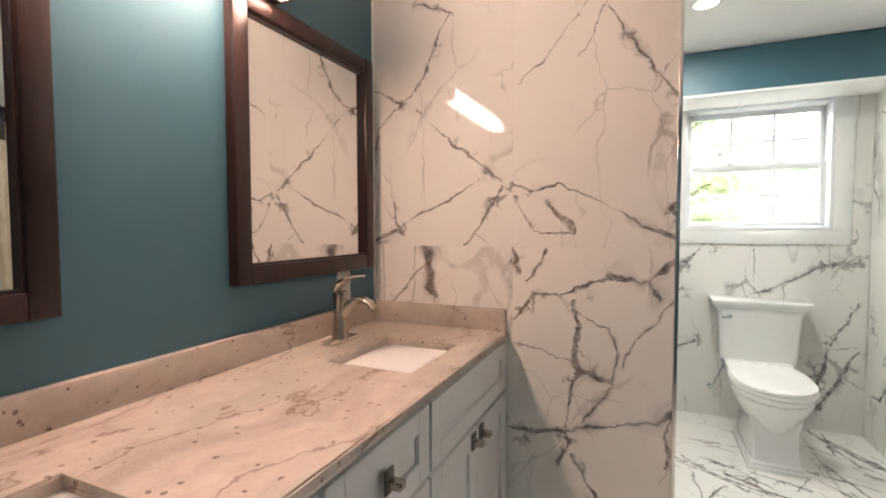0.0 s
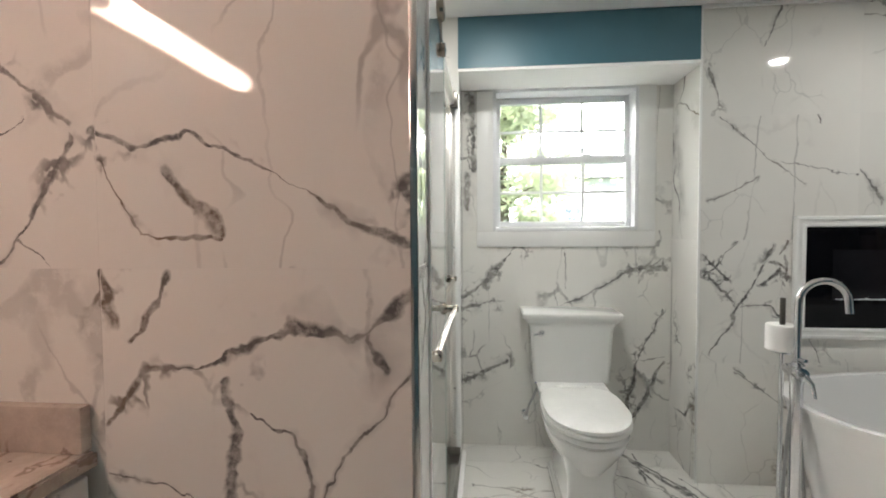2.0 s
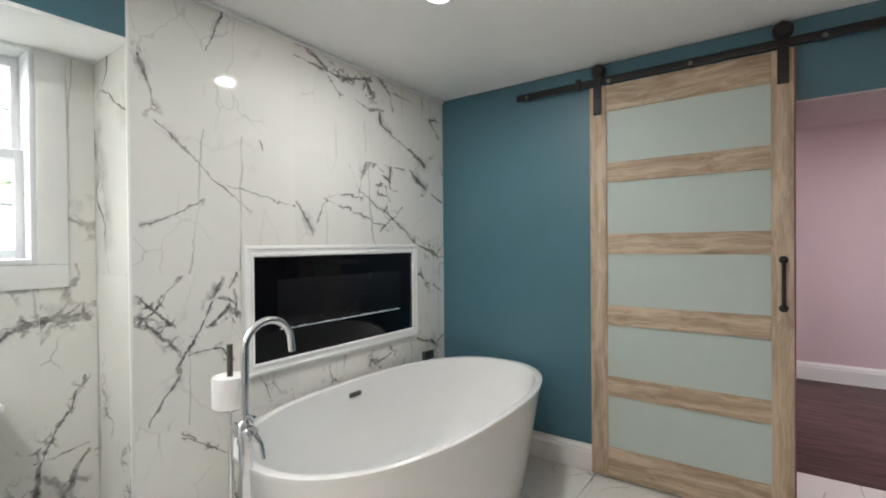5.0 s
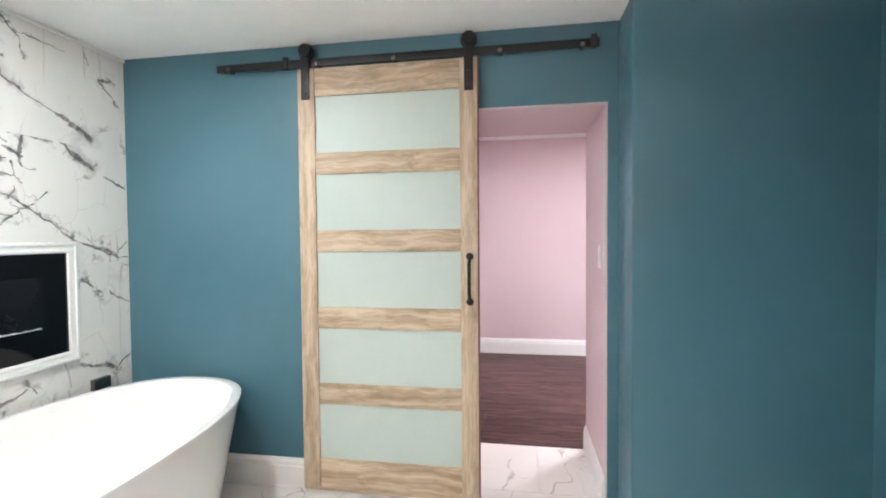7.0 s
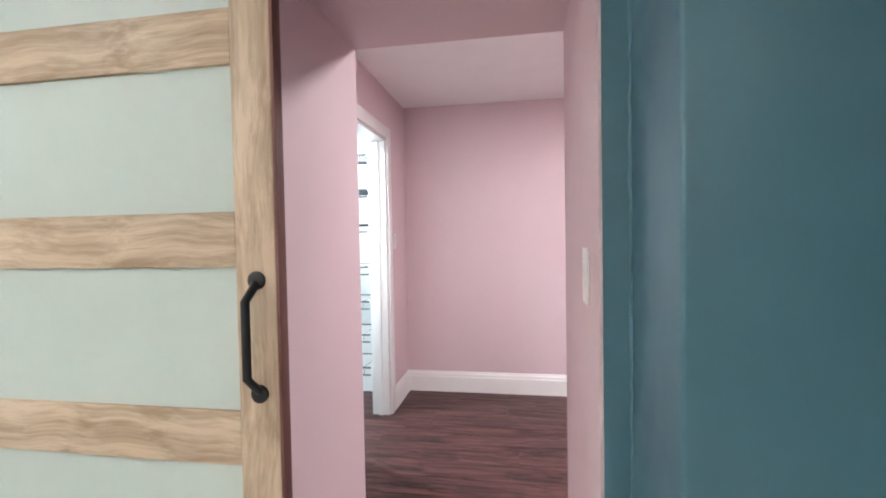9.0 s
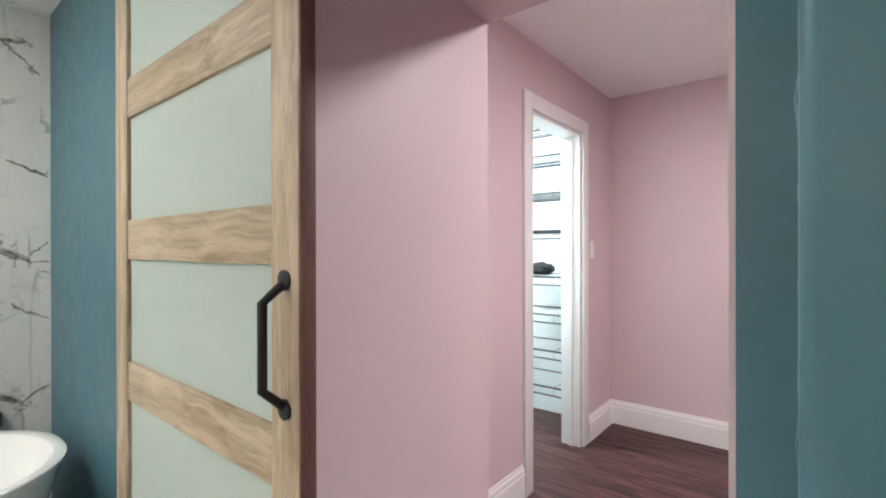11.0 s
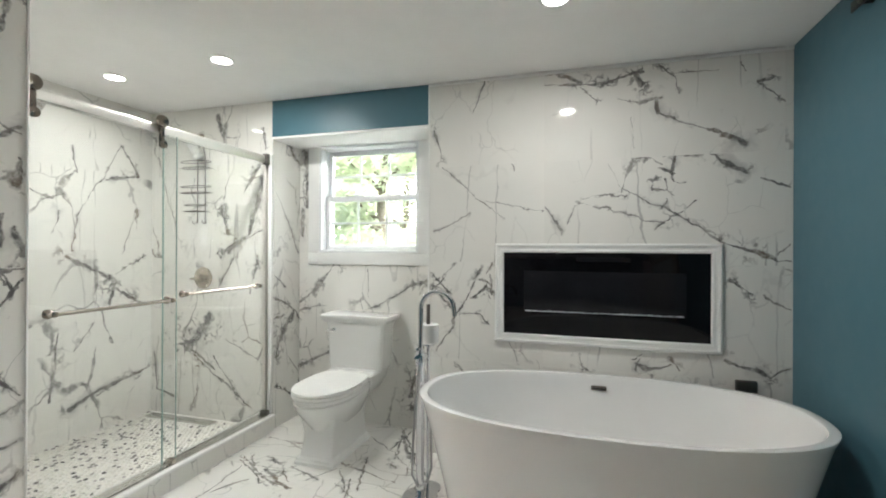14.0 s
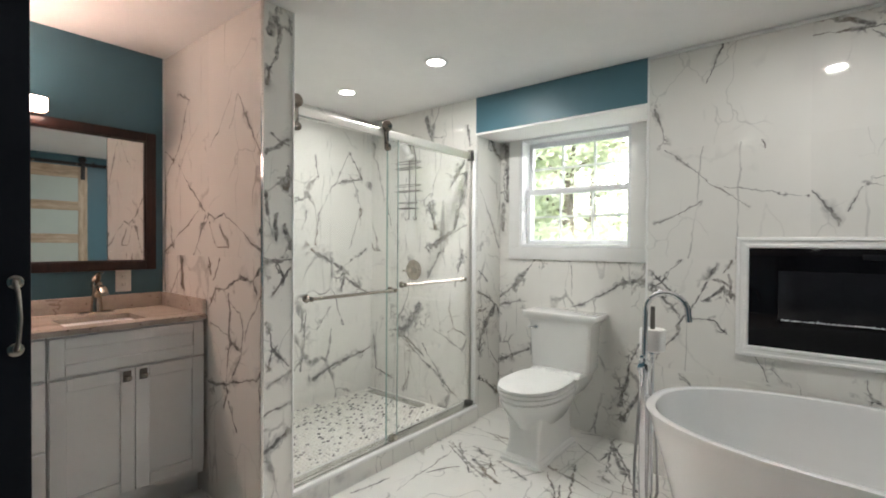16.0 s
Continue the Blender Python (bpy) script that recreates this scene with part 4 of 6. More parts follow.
def sash(name, y, z0, z1):
    s = part(name, add(add(box(SX0, SX0 + 0.026, y, y + 0.034, z0, z1, 0.003), box(SX1 - 0.026, SX1, y, y + 0.034, z0, z1, 0.003)),
             add(box(SX0 + 0.026, SX1 - 0.026, y + 0.001, y + 0.033, z0, z0 + 0.032, 0.003), box(SX0 + 0.026, SX1 - 0.026, y + 0.001, y + 0.033, z1 - 0.036, z1, 0.003))), VINYL, win)
    ix0, ix1, iz0, iz1 = SX0 + 0.026, SX1 - 0.026, z0 + 0.032, z1 - 0.036
    for k in (1, 2):
        gx = ix0 + (ix1 - ix0) * k / 3
        part("glazing_bar", box(gx - 0.008, gx + 0.008, y + 0.010, y + 0.024, iz0, iz1, 0.002), VINYL, s)
    gz = (iz0 + iz1) / 2
    part("glazing_bar", box(ix0, ix1, y + 0.0115, y + 0.0225, gz - 0.008, gz + 0.008, 0.002), VINYL, s)
    pane = part("pane", box(ix0 - 0.004, ix1 + 0.004, y + 0.0155, y + 0.0185, iz0 - 0.004, iz1 + 0.004), PANE, s, "clear window glass", smooth=False)
    pane.visible_shadow = False
    return s


sash("upper_sash", YA + 0.110, ZM - 0.018, WZ1 - 0.018)
lower = sash("lower_sash", YA + 0.070, WZ0 + 0.022, ZM + 0.020)
for lx in (0.83, 1.09):
    part("sash_lock", box(lx - 0.022, lx + 0.022, YA + 0.060, YA + 0.085, ZM + 0.020, ZM + 0.032, 0.003), VINYL, lower)

# ---- toilet ----
TCX = 0.962
toilet = thing("toilet", (TCX, 3.35, 0), "white ceramic two-piece toilet with stepped square base and closed seat", "toilet")


def rrect(cx, cy, z, hx, hy, r=0.02, n=5):
    ring = []
    for sx, sy, a0 in ((1, 1, 0), (-1, 1, 90), (-1, -1, 180), (1, -1, 270)):
        for i in range(n + 1):
            a = radians(a0 + 90 * i / n)
            ring.append(Vector((cx + sx * (hx - r) + r * math.cos(a), cy + sy * (hy - r) + r * math.sin(a), z)))
    return ring


part("tank", loft([rrect(TCX, 3.668, 0.445, 0.195, 0.088, 0.02), rrect(TCX, 3.668, 0.455, 0.202, 0.092, 0.022), rrect(TCX, 3.668, 0.737, 0.214, 0.096, 0.022), rrect(TCX, 3.668, 0.747, 0.222, 0.100, 0.02), rrect(TCX, 3.668, 0.764, 0.224, 0.101, 0.02)]), CERAMIC, toilet)
part("tank_lid", loft([rrect(TCX, 3.664, 0.765, 0.232, 0.105, 0.015), rrect(TCX, 3.664, 0.776, 0.244, 0.111, 0.015), rrect(TCX, 3.664, 0.784, 0.246, 0.113, 0.012), rrect(TCX, 3.664, 0.790, 0.256, 0.118, 0.012), rrect(TCX, 3.664, 0.812, 0.258, 0.119, 0.012), rrect(TCX, 3.664, 0.818, 0.252, 0.114, 0.012)]), CERAMIC, toilet)
fl = part("flush_lever", lathe([(0.002, 0.0), (0.016, 0.0), (0.014, -0.010), (0.006, -0.014), (0.006, -0.024), (0.002, -0.026)], (TCX - 0.158, 3.569, 0.712), 18, "y"), CHROME, toilet, "chrome flush lever")
part("lever_arm", tube([(TCX - 0.158, 3.545, 0.712), (TCX - 0.178, 3.543, 0.711), (TCX - 0.200, 3.545, 0.707)], [0.006, 0.0055, 0.008], 10), CHROME, fl)


def bowl_ring(z, hx, y0, y1, sq=2.4, n=44):
    """A ring that is round in front and squarer behind."""
    ring, cy, ry = [], (y0 + y1) / 2, (y1 - y0) / 2
    for i in range(n):
        a = 2 * math.pi * i / n
        c, s = math.cos(a), math.sin(a)
        p = 2.1 if s < 0 else sq
        ring.append(Vector((TCX + hx * math.copysign(abs(c) ** (2 / p), c), cy + ry * math.copysign(abs(s) ** (2 / p), s), z)))
    return ring


part("bowl", loft([bowl_ring(0.20, 0.105, 3.10, 3.52, 4), bowl_ring(0.235, 0.125, 3.07, 3.54, 4), bowl_ring(0.30, 0.165, 3.015, 3.55, 3.5), bowl_ring(0.345, 0.182, 2.985, 3.56, 3.5), bowl_ring(0.365, 0.184, 2.98, 3.56, 3.5), bowl_ring(0.372, 0.178, 2.985, 3.555, 3.5), bowl_ring(0.380, 0.187, 2.975, 3.56, 3.5), bowl_ring(0.400, 0.187, 2.975, 3.56, 3.5), bowl_ring(0.405, 0.182, 2.98, 3.555, 3.5)]), CERAMIC, toilet)
part("rear_deck", loft([rrect(TCX, 3.61, 0.30, 0.12, 0.14, 0.03), rrect(TCX, 3.61, 0.385, 0.175, 0.14, 0.03), rrect(TCX, 3.61, 0.43, 0.178, 0.14, 0.02), rrect(TCX, 3.625, 0.447, 0.165, 0.10, 0.02)]), CERAMIC, toilet)
part("pedestal", loft([rrect(TCX, 3.32, 0.042, 0.108, 0.232, 0.015), rrect(TCX, 3.33, 0.09, 0.102, 0.222, 0.015), rrect(TCX, 3.33, 0.18, 0.100, 0.215, 0.02), rrect(TCX, 3.325, 0.235, 0.112, 0.225, 0.03), rrect(TCX, 3.325, 0.30, 0.12, 0.23, 0.04)]), CERAMIC, toilet)
part("foot", loft([rrect(TCX, 3.315, 0.0, 0.130, 0.252, 0.012), rrect(TCX, 3.315, 0.018, 0.130, 0.252, 0.012), rrect(TCX, 3.315, 0.021, 0.124, 0.246, 0.012), rrect(TCX, 3.315, 0.036, 0.120, 0.242, 0.012), rrect(TCX, 3.318, 0.043, 0.112, 0.234, 0.012)]), CERAMIC, toilet)
part("seat", loft([bowl_ring(0.407, 0.184, 2.975, 3.50, 4), bowl_ring(0.412, 0.190, 2.968, 3.505, 4), bowl_ring(0.424, 0.190, 2.968, 3.505, 4), bowl_ring(0.428, 0.184, 2.975, 3.50, 4)]), PLASTIC, toilet)
part("seat_lid", loft([bowl_ring(0.430, 0.182, 2.978, 3.495, 4), bowl_ring(0.434, 0.188, 2.970, 3.50, 4), bowl_ring(0.446, 0.187, 2.972, 3.50, 4), bowl_ring(0.453, 0.172, 2.99, 3.485, 4), bowl_ring(0.457, 0.10, 3.10, 3.40, 3)]), PLASTIC, toilet)
for hx in (-0.075, 0.075):
    part("seat_hinge", box(TCX + hx - 0.018, TCX + hx + 0.018, 3.49, 3.525, 0.428, 0.452, 0.006), PLASTIC, toilet)
supply = thing("water_supply", (0.735, 3.755, 0.20), "small supply stop with a braided hose and blue collar", "supply valve")
part("stop_valve", lathe([(0.022, 0.0), (0.022, -0.006), (0.010, -0.010), (0.010, -0.04), (0.016, -0.045), (0.016, -0.06), (0.003, -0.062)], (0.735, YA - 0.001, 0.20), 16, "y"), CHROME, supply)
part("supply_hose", tube([(0.735, 3.725, 0.20), (0.75, 3.70, 0.27), (0.778, 3.68, 0.34), (0.80, 3.67, 0.41)], 0.0065, 10), BRAIDED, supply)
part("collar", lathe([(0.011, 0.0), (0.018, 0.003), (0.018, 0.03), (0.011, 0.035)], (0.80, 3.668, 0.408), 14), BLUE_PLASTIC, supply, "blue plastic collar")

# ---- bathtub ----
BX, BY, BR, BW, BH = 2.559, 2.956, 0.868, 0.474, 0.586
tub = thing("bathtub", (BX, BY, 0), "white freestanding oval acrylic bathtub", "bathtub")
outer = [(0.0, 0.80, 0.80), (0.012, 0.815, 0.815), (0.03, 0.825, 0.83), (0.20, 0.865, 0.875), (0.40, 0.92, 0.935), (0.55, 0.968, 0.975), (0.60, 0.985, 0.99), (0.620, 0.997, 0.998), (0.628, 0.998, 0.998), (0.63, 0.990, 0.985), (0.63, 0.965, 0.945), (0.626, 0.955, 0.925), (0.610, 0.948, 0.915), (0.55, 0.925, 0.89), (0.40, 0.87, 0.83), (0.25, 0.80, 0.76), (0.17, 0.72, 0.66), (0.145, 0.60, 0.52), (0.140, 0.30, 0.25)]
part("shell", loft([oval(BX, BY, z, BR * a, BW * b, 2.4, 72) for z, a, b in [(h * BH / 0.63, u, v) for h, u, v in outer]]), ACRYLIC, tub)
of = part("overflow", box(2.514, 2.594, BY + BW * 0.868, BY + BW * 0.868 + 0.012, 0.507, 0.532, 0.004), PEWTER, tub, "dark metal overflow cover")
part("overflow_slot", box(2.524, 2.584, BY + BW * 0.868 - 0.003, BY + BW * 0.868 + 0.002, 0.515, 0.522), BLACK_MATT, of, smooth=False)
part("tub_drain", lathe([(0.002, 0.137), (0.030, 0.137), (0.034, 0.133), (0.034, 0.130)], (BX, BY, 0), 24), CHROME, tub)
outlet_box = thing("wall_outlet", (3.275, YT - 0.02, 0.58), "dark metal outlet cover low on the tiled wall", "outlet")
part("cover", box(3.228, 3.325, YT - 0.03, YT - 0.001, 0.548, 0.606, 0.005), PEWTER, outlet_box)

# ---- floor-standing tub filler ----
FX, FY = 1.671, 2.944
filler = thing("tub_filler", (FX, FY, 0), "chrome floor-standing tub filler with gooseneck spout and hand shower hose", "faucet")
part("base_plate", lathe([(0.002, 0.016), (0.03, 0.016), (0.030, 0.012), (0.088, 0.011), (0.092, 0.006), (0.092, 0.0), (0.002, 0.0)], (FX, FY, 0), 36), CHROME, filler)
part("column", tube([(FX, FY, 0.01), (FX, FY, 0.70)], 0.0215, 22), CHROME, filler)
part("spout", tube([(FX, FY, 0.70), (FX, FY, 0.968)] + arc((FX + 0.088, FY, 0.972), (-1, 0, 0), (0, 0, 1), 0.088, 0, 165, 16) + [(FX + 0.179, FY, 0.940)], 0.0125, 16), CHROME, filler)
body = part("mixer_body", lathe([(0.003, -0.035), (0.024, -0.034), (0.025, 0.04), (0.020, 0.055), (0.018, 0.06), (0.003, 0.062)], (FX, FY, 0.715), 24, "y"), CHROME, filler)
part("mixer_collar", lathe([(0.013, -0.04), (0.026, -0.036), (0.026, 0.030), (0.0135, 0.04)], (FX, FY, 0.715), 24), CHROME, filler)
part("mixer_lever", tube([(FX, FY - 0.045, 0.715), (FX + 0.012, FY - 0.065, 0.69), (FX + 0.010, FY - 0.085, 0.645)], [0.011, 0.0075, 0.006], 12), CHROME, body)
part("diverter", lathe([(0.002, -0.05), (0.009, -0.049), (0.009, -0.02), (0.006, 0.0)], (FX, FY, 0.768), 14, "y"), CHROME, filler)
part("hose", tube([(FX + 0.01, FY + 0.02, 0.66), (FX + 0.035, FY + 0.03, 0.50), (FX + 0.05, FY + 0.03, 0.30), (FX + 0.055, FY + 0.02, 0.15), (FX + 0.035, FY + 0.01, 0.075), (FX + 0.0, FY - 0.03, 0.07), (FX - 0.035, FY - 0.02, 0.12), (FX - 0.04, FY, 0.25), (FX - 0.03, FY, 0.45), (FX - 0.015, FY, 0.63)], 0.0062, 10), BRAIDED, filler, "braided steel hose")

# ---- toilet paper stand ----
PX0, PYY = 1.678, 3.045
stand = thing("paper_stand", (PX0, PYY, 0), "slim chrome toilet paper stand with a full white roll", "paper stand")
part("stand_base", lathe([(0.002, 0.012), (0.05, 0.010), (0.07, 0.006), (0.072, 0.0), (0.002, 0.0)], (PX0, PYY, 0), 28), CHROME, stand)
part("stand_pole", tube([(PX0, PYY, 0.008), (PX0, PYY, 0.775)], 0.009, 12), CHROME, stand)
part("roll_tray", lathe([(0.002, 0.765), (0.035, 0.765), (0.035, 0.772), (0.002, 0.773)], (PX0, PYY, 0), 20), CHROME, stand)
part("stand_tip", tube([(PX0, PYY, 0.775), (PX0, PYY, 0.982)], 0.010, 12), PEWTER, stand, "dark metal rod")
roll = thing("paper_roll", (PX0, PYY, 0.774), "full white toilet paper roll on the stand", "paper roll")
part("paper", lathe([(0.021, 0.776), (0.050, 0.775), (0.056, 0.779), (0.0565, 0.83), (0.0565, 0.872), (0.053, 0.877), (0.021, 0.876)], (PX0, PYY, 0), 32), PAPER, roll)

# ---- electric fireplace ----
F0, F1, FZ0, FZ1 = 1.965, 3.169, 0.730, 1.313
fire = thing("electric_fireplace", ((F0 + F1) / 2, YT, FZ0), "wall-mounted black electric fireplace in a white moulded frame", "fireplace")


def moulding(x0, x1, z0, z1, y, width):
    """A mitred picture-frame moulding that faces -y."""
    prof = [(0.0, 0.0), (0.0, -0.014), (0.006, -0.022), (0.016, -0.024), (0.020, -0.018), (width * 0.62, -0.016), (width * 0.70, -0.021), (width * 0.88, -0.020), (width, -0.010), (width, 0.0)]
    rings = [[Vector((cx + sx * u, y + d, cz + sz * u)) for u, d in prof] for cx, cz, sx, sz in ((x0, z0, 1, 1), (x1, z0, -1, 1), (x1, z1, -1, -1), (x0, z1, 1, -1))]
    bm = loft(rings + [rings[0]], cap=False)
    bmesh.ops.remove_doubles(bm, verts=bm.verts, dist=0.0001)
    return bm


part("frame_moulding", moulding(F0, F1, FZ0, FZ1, YT - 0.001, 0.055), TRIM, fire, "white moulded frame")
part("glass_front", box(F0 + 0.05, F1 - 0.05, YT - 0.013, YT - 0.001, FZ0 + 0.05, FZ1 - 0.05, 0.002), BLACK_GLASS, fire, "glossy black glass front")
part("viewing_screen", box(F0 + 0.17, F1 - 0.17, YT - 0.0155, YT - 0.0125, FZ0 + 0.19, FZ1 - 0.16, 0.001), SMOKED, fire, "smoked viewing screen")
part("vent_slot", box(2.43, 2.72, YT - 0.0165, YT - 0.0125, FZ1 - 0.105, FZ1 - 0.078, 0.001), SMOKED, fire)
bed = bmesh.new()
rng = random.Random(5)
for k in range(170):
    cxp = F0 + 0.185 + (F1 - F0 - 0.37) * k / 169
    r = rng.uniform(0.002, 0.0042) * (1.6 if rng.random() < 0.1 else 1.0)
    b = bmesh.new()
    bmesh.ops.create_icosphere(b, subdivisions=1, radius=r, matrix=Matrix.Translation((cxp, YT - 0.018, FZ0 + 0.187 + r * 0.6 + rng.uniform(0, 0.002))))
    add(bed, b)
part("crystal_bed", bed, CRYSTAL, fire, "row of small clear crystals")

# ---- barn door ----
DX0, DX1 = 3.436, 3.468
DY0, DY1, DZ0, DZ1 = 1.483, 2.402, 0.016, 2.178
barn = thing("barn_door", (3.452, (DY0 + DY1) / 2, DZ0), "pale oak sliding barn door with five frosted glass panels, hung open", "door")
ST = 0.090
part("stile", box(DX0, DX1, DY0 + 0.006, DY0 + ST, DZ0, DZ1, 0.003), OAK_V, barn)
part("stile", box(DX0, DX1, DY1 - ST, DY1, DZ0, DZ1, 0.003), OAK_V, barn)
part("edge_strip", box(DX0 + 0.001, DX1 - 0.001, DY0, DY0 + 0.0065, DZ0, DZ1, 0.001), OAK_RED, barn, "reddish stained door edge")
ptops = [2.036 - 0.3925 * k for k in range(5)]
PHH = 0.284
rails = [(ptops[0], DZ1)] + [(ptops[k + 1], ptops[k] - PHH) for k in range(4)] + [(DZ0, ptops[4] - PHH)]
for z0, z1 in rails:
    part("rail", box(DX0 + 0.002, DX1 - 0.002, DY0 + ST + 0.0005, DY1 - ST - 0.0005, z0, z1, 0.003), OAK_H, barn)
for zt in ptops:
    part("frosted_panel", box(DX0 + 0.011, DX0 + 0.020, DY0 + ST - 0.006, DY1 - ST + 0.006, zt - PHH - 0.006, zt + 0.006), FROST, barn, "pale green frosted glass panel", smooth=False)
hx = DX0 - 0.042
handle = part("pull_handle", tube([(DX0 - 0.004, 1.528, 1.220), (hx, 1.528, 1.190), (hx, 1.528, 1.046), (DX0 - 0.004, 1.528, 1.012)], 0.0085, 10), BLACK, barn, "black forged pull handle")
for hz in (1.226, 1.006):
    part("handle_plate", lathe([(0.002, 0.0), (0.018, 0.0), (0.018, -0.004), (0.010, -0.008), (0.002, -0.008)], (DX0 - 0.0003, 1.528, hz), 20, "x"), BLACK, handle)
track = thing("barn_door_track", (3.452, 1.89, 2.20), "black flat steel barn door track with two roller hangers", "track")
part("track_bar", box(3.448, 3.456, 0.925, 2.860, 2.190, 2.230, 0.002), BLACK, track)
for ty in (1.00, 1.38, 1.90, 2.30, 2.79):
    part("standoff", lathe([(0.013, 0.001), (0.013, XR - 3.456 - 0.001)], (3.456, ty, 2.204), 16, "x"), BLACK, track)
    part("bolt", lathe([(0.002, -0.008), (0.010, -0.007), (0.012, 0.0)], (3.448, ty, 2.204), 6, "x"), PEWTER, track)
for ty in (0.95, 2.47):
    part("end_stop", box(3.440, 3.464, ty - 0.014, ty + 0.014, 2.186, 2.246, 0.004), BLACK, track)
for ty in (1.528, 2.357):
    hg = part("hanger_strap", box(DX0 - 0.0075, DX0 - 0.001, ty - 0.022, ty + 0.022, 2.02, 2.263, 0.002), BLACK, track)
    part("hanger_wheel", lathe([(0.002, -0.014), (0.036, -0.013), (0.040, -0.009), (0.034, 0.0), (0.040, 0.009), (0.036, 0.012), (0.002, 0.013)], (3.452, ty, 2.266), 28, "x"), BLACK, hg)
    part("hanger_cap", lathe([(0.002, -0.012), (0.030, -0.011), (0.034, -0.004), (0.034, 0.0)], (DX0 - 0.006, ty, 2.266), 24, "x"), BLACK, hg)
    for bz in (2.05, 2.12):
        part("hanger_bolt", lathe([(0.002, -0.007), (0.009, -0.006), (0.010, 0.0)], (DX0 - 0.0075, ty, bz), 6, "x"), BLACK, hg)


# ---- switches and sockets ----
def switch_plate(name, centre, normal, w, h, label, rocker=True):
    """A wall plate; normal is 'x', '-x', 'y' or '-y'."""
    c = Vector(centre)
    sg = -1 if normal[0] == "-" else 1
    ob = thing(name, centre, label, "switch" if rocker else "outlet")

    def slab(hw, hh, d0, d1, dz=0.0, bev=0.002):
        if normal[-1] == "x":
            xs = sorted((c.x + sg * d0, c.x + sg * d1))
            return box(xs[0], xs[1], c.y - hw, c.y + hw, c.z + dz - hh, c.z + dz + hh, bev)
        ys = sorted((c.y + sg * d0, c.y + sg * d1))
        return box(c.x - hw, c.x + hw, ys[0], ys[1], c.z + dz - hh, c.z + dz + hh, bev)

    part("plate", slab(w / 2, h / 2, 0.0005, 0.006), PLASTIC, ob)
    if rocker:
        part("rocker", slab(w * 0.22, h * 0.28, 0.006, 0.0085, 0.0, 0.001), PLASTIC, ob)
    else:
        for dz in (0.022, -0.022):
            s = part("socket", slab(0.017, 0.014, 0.006, 0.0078, dz, 0.001), PLASTIC, ob)
            for dy in (-0.006, 0.006):
                sl = slab(0.0012, 0.005, 0.0079, 0.0083, dz + 0.003, 0.0)
                bmesh.ops.translate(sl, verts=sl.verts, vec=(0, dy, 0) if normal[-1] == "x" else (dy, 0, 0))
                part("slot", sl, BLACK_MATT, s, smooth=False)
    return ob


switch_plate("light_switch", (3.64, OY0 + 0.006, 1.215), "y", 0.07, 0.118, "white light switch on the pink passage wall")
switch_plate("light_switch", (6.03, PKY, 1.27), "-y", 0.07, 0.115, "white light switch beside the closet door")
switch_plate("wall_socket", (XL, 1.592, 1.060), "x", 0.072, 0.118, "white double wall socket beside the vanity faucet", False)

# ---- ceiling lights ----
# the fourth fixture only houses the added, unseen lamp
for lx, ly, lw, ls in DOWNLIGHTS:
    dl = thing("recessed_light", (lx, ly, CEIL - 0.008), "round white recessed ceiling light, switched on", "ceiling light", "recessed lights")
    part("trim_ring", lathe([(0.050, 0.0), (0.068, 0.0), (0.070, -0.003), (0.063, -0.007), (0.051, -0.008), (0.049, -0.004)], (lx, ly, CEIL - 0.0005), 36), TRIM, dl)
    part("lens", lathe([(0.002, -0.004), (0.050, -0.004), (0.050, -0.001), (0.002, -0.001)], (lx, ly, CEIL - 0.0005), 36), LENS, dl, "glowing frosted lens")

# ---- vanity ----
VY0, VX = YS, -0.128     # south end, cabinet front
ctop = thing("countertop", (-0.37, 0.87, 0.886), "speckled beige granite countertop with two undermount sinks", "countertop")
SINKS = [(0.334, 0.641), (1.250, 1.557)]
SKX0, SKX1 = -0.445, -0.200


def counter():
    bm = bmesh.new()
    ys = [VY0 + 0.003, SINKS[0][0], SINKS[0][1], SINKS[1][0], SINKS[1][1], PY0 - 0.002]
    for y0, y1 in zip(ys[0::2], ys[1::2]):
        box(XL + 0.002, -0.106, y0, y1, 0.886, 0.910, bm=bm)
    for y0, y1 in SINKS:
        box(XL + 0.002, SKX0, y0, y1, 0.886, 0.910, bm=bm)
        box(SKX1, -0.106, y0, y1, 0.886, 0.910, bm=bm)
    bmesh.ops.remove_doubles(bm, verts=bm.verts, dist=0.0002)
    dup = [f for f in bm.faces if len(f.verts) == 4 and abs(f.normal.y) > 0.9 and any(abs(f.calc_center_median().y - s) < 0.001 for pair in SINKS for s in pair)
           and not (SKX0 < f.calc_center_median().x < SKX1)]
    bmesh.ops.delete(bm, geom=dup, context="FACES")
    bmesh.ops.dissolve_limit(bm, angle_limit=0.01, verts=bm.verts, edges=bm.edges)
    edges = [e for e in bm.edges if e.is_manifold and e.calc_face_angle(0) > 1.2 and min(v.co.z for v in e.verts) > 0.905]
    bmesh.ops.bevel(bm, geom=edges, offset=0.004, segments=2, affect="EDGES")
    return bm


part("slab", counter(), GRANITE, ctop, smooth=False)
part("backsplash", box(XL + 0.002, XL + 0.022, VY0 + 0.004, PY0 - 0.024, 0.9105, 0.988, 0.002), GRANITE, ctop, "granite backsplash")
part("side_splash", box(XL + 0.002, -0.114, PY0 - 0.022, PY0 - 0.002, 0.9105, 0.985, 0.002), GRANITE, ctop, "granite side splash")


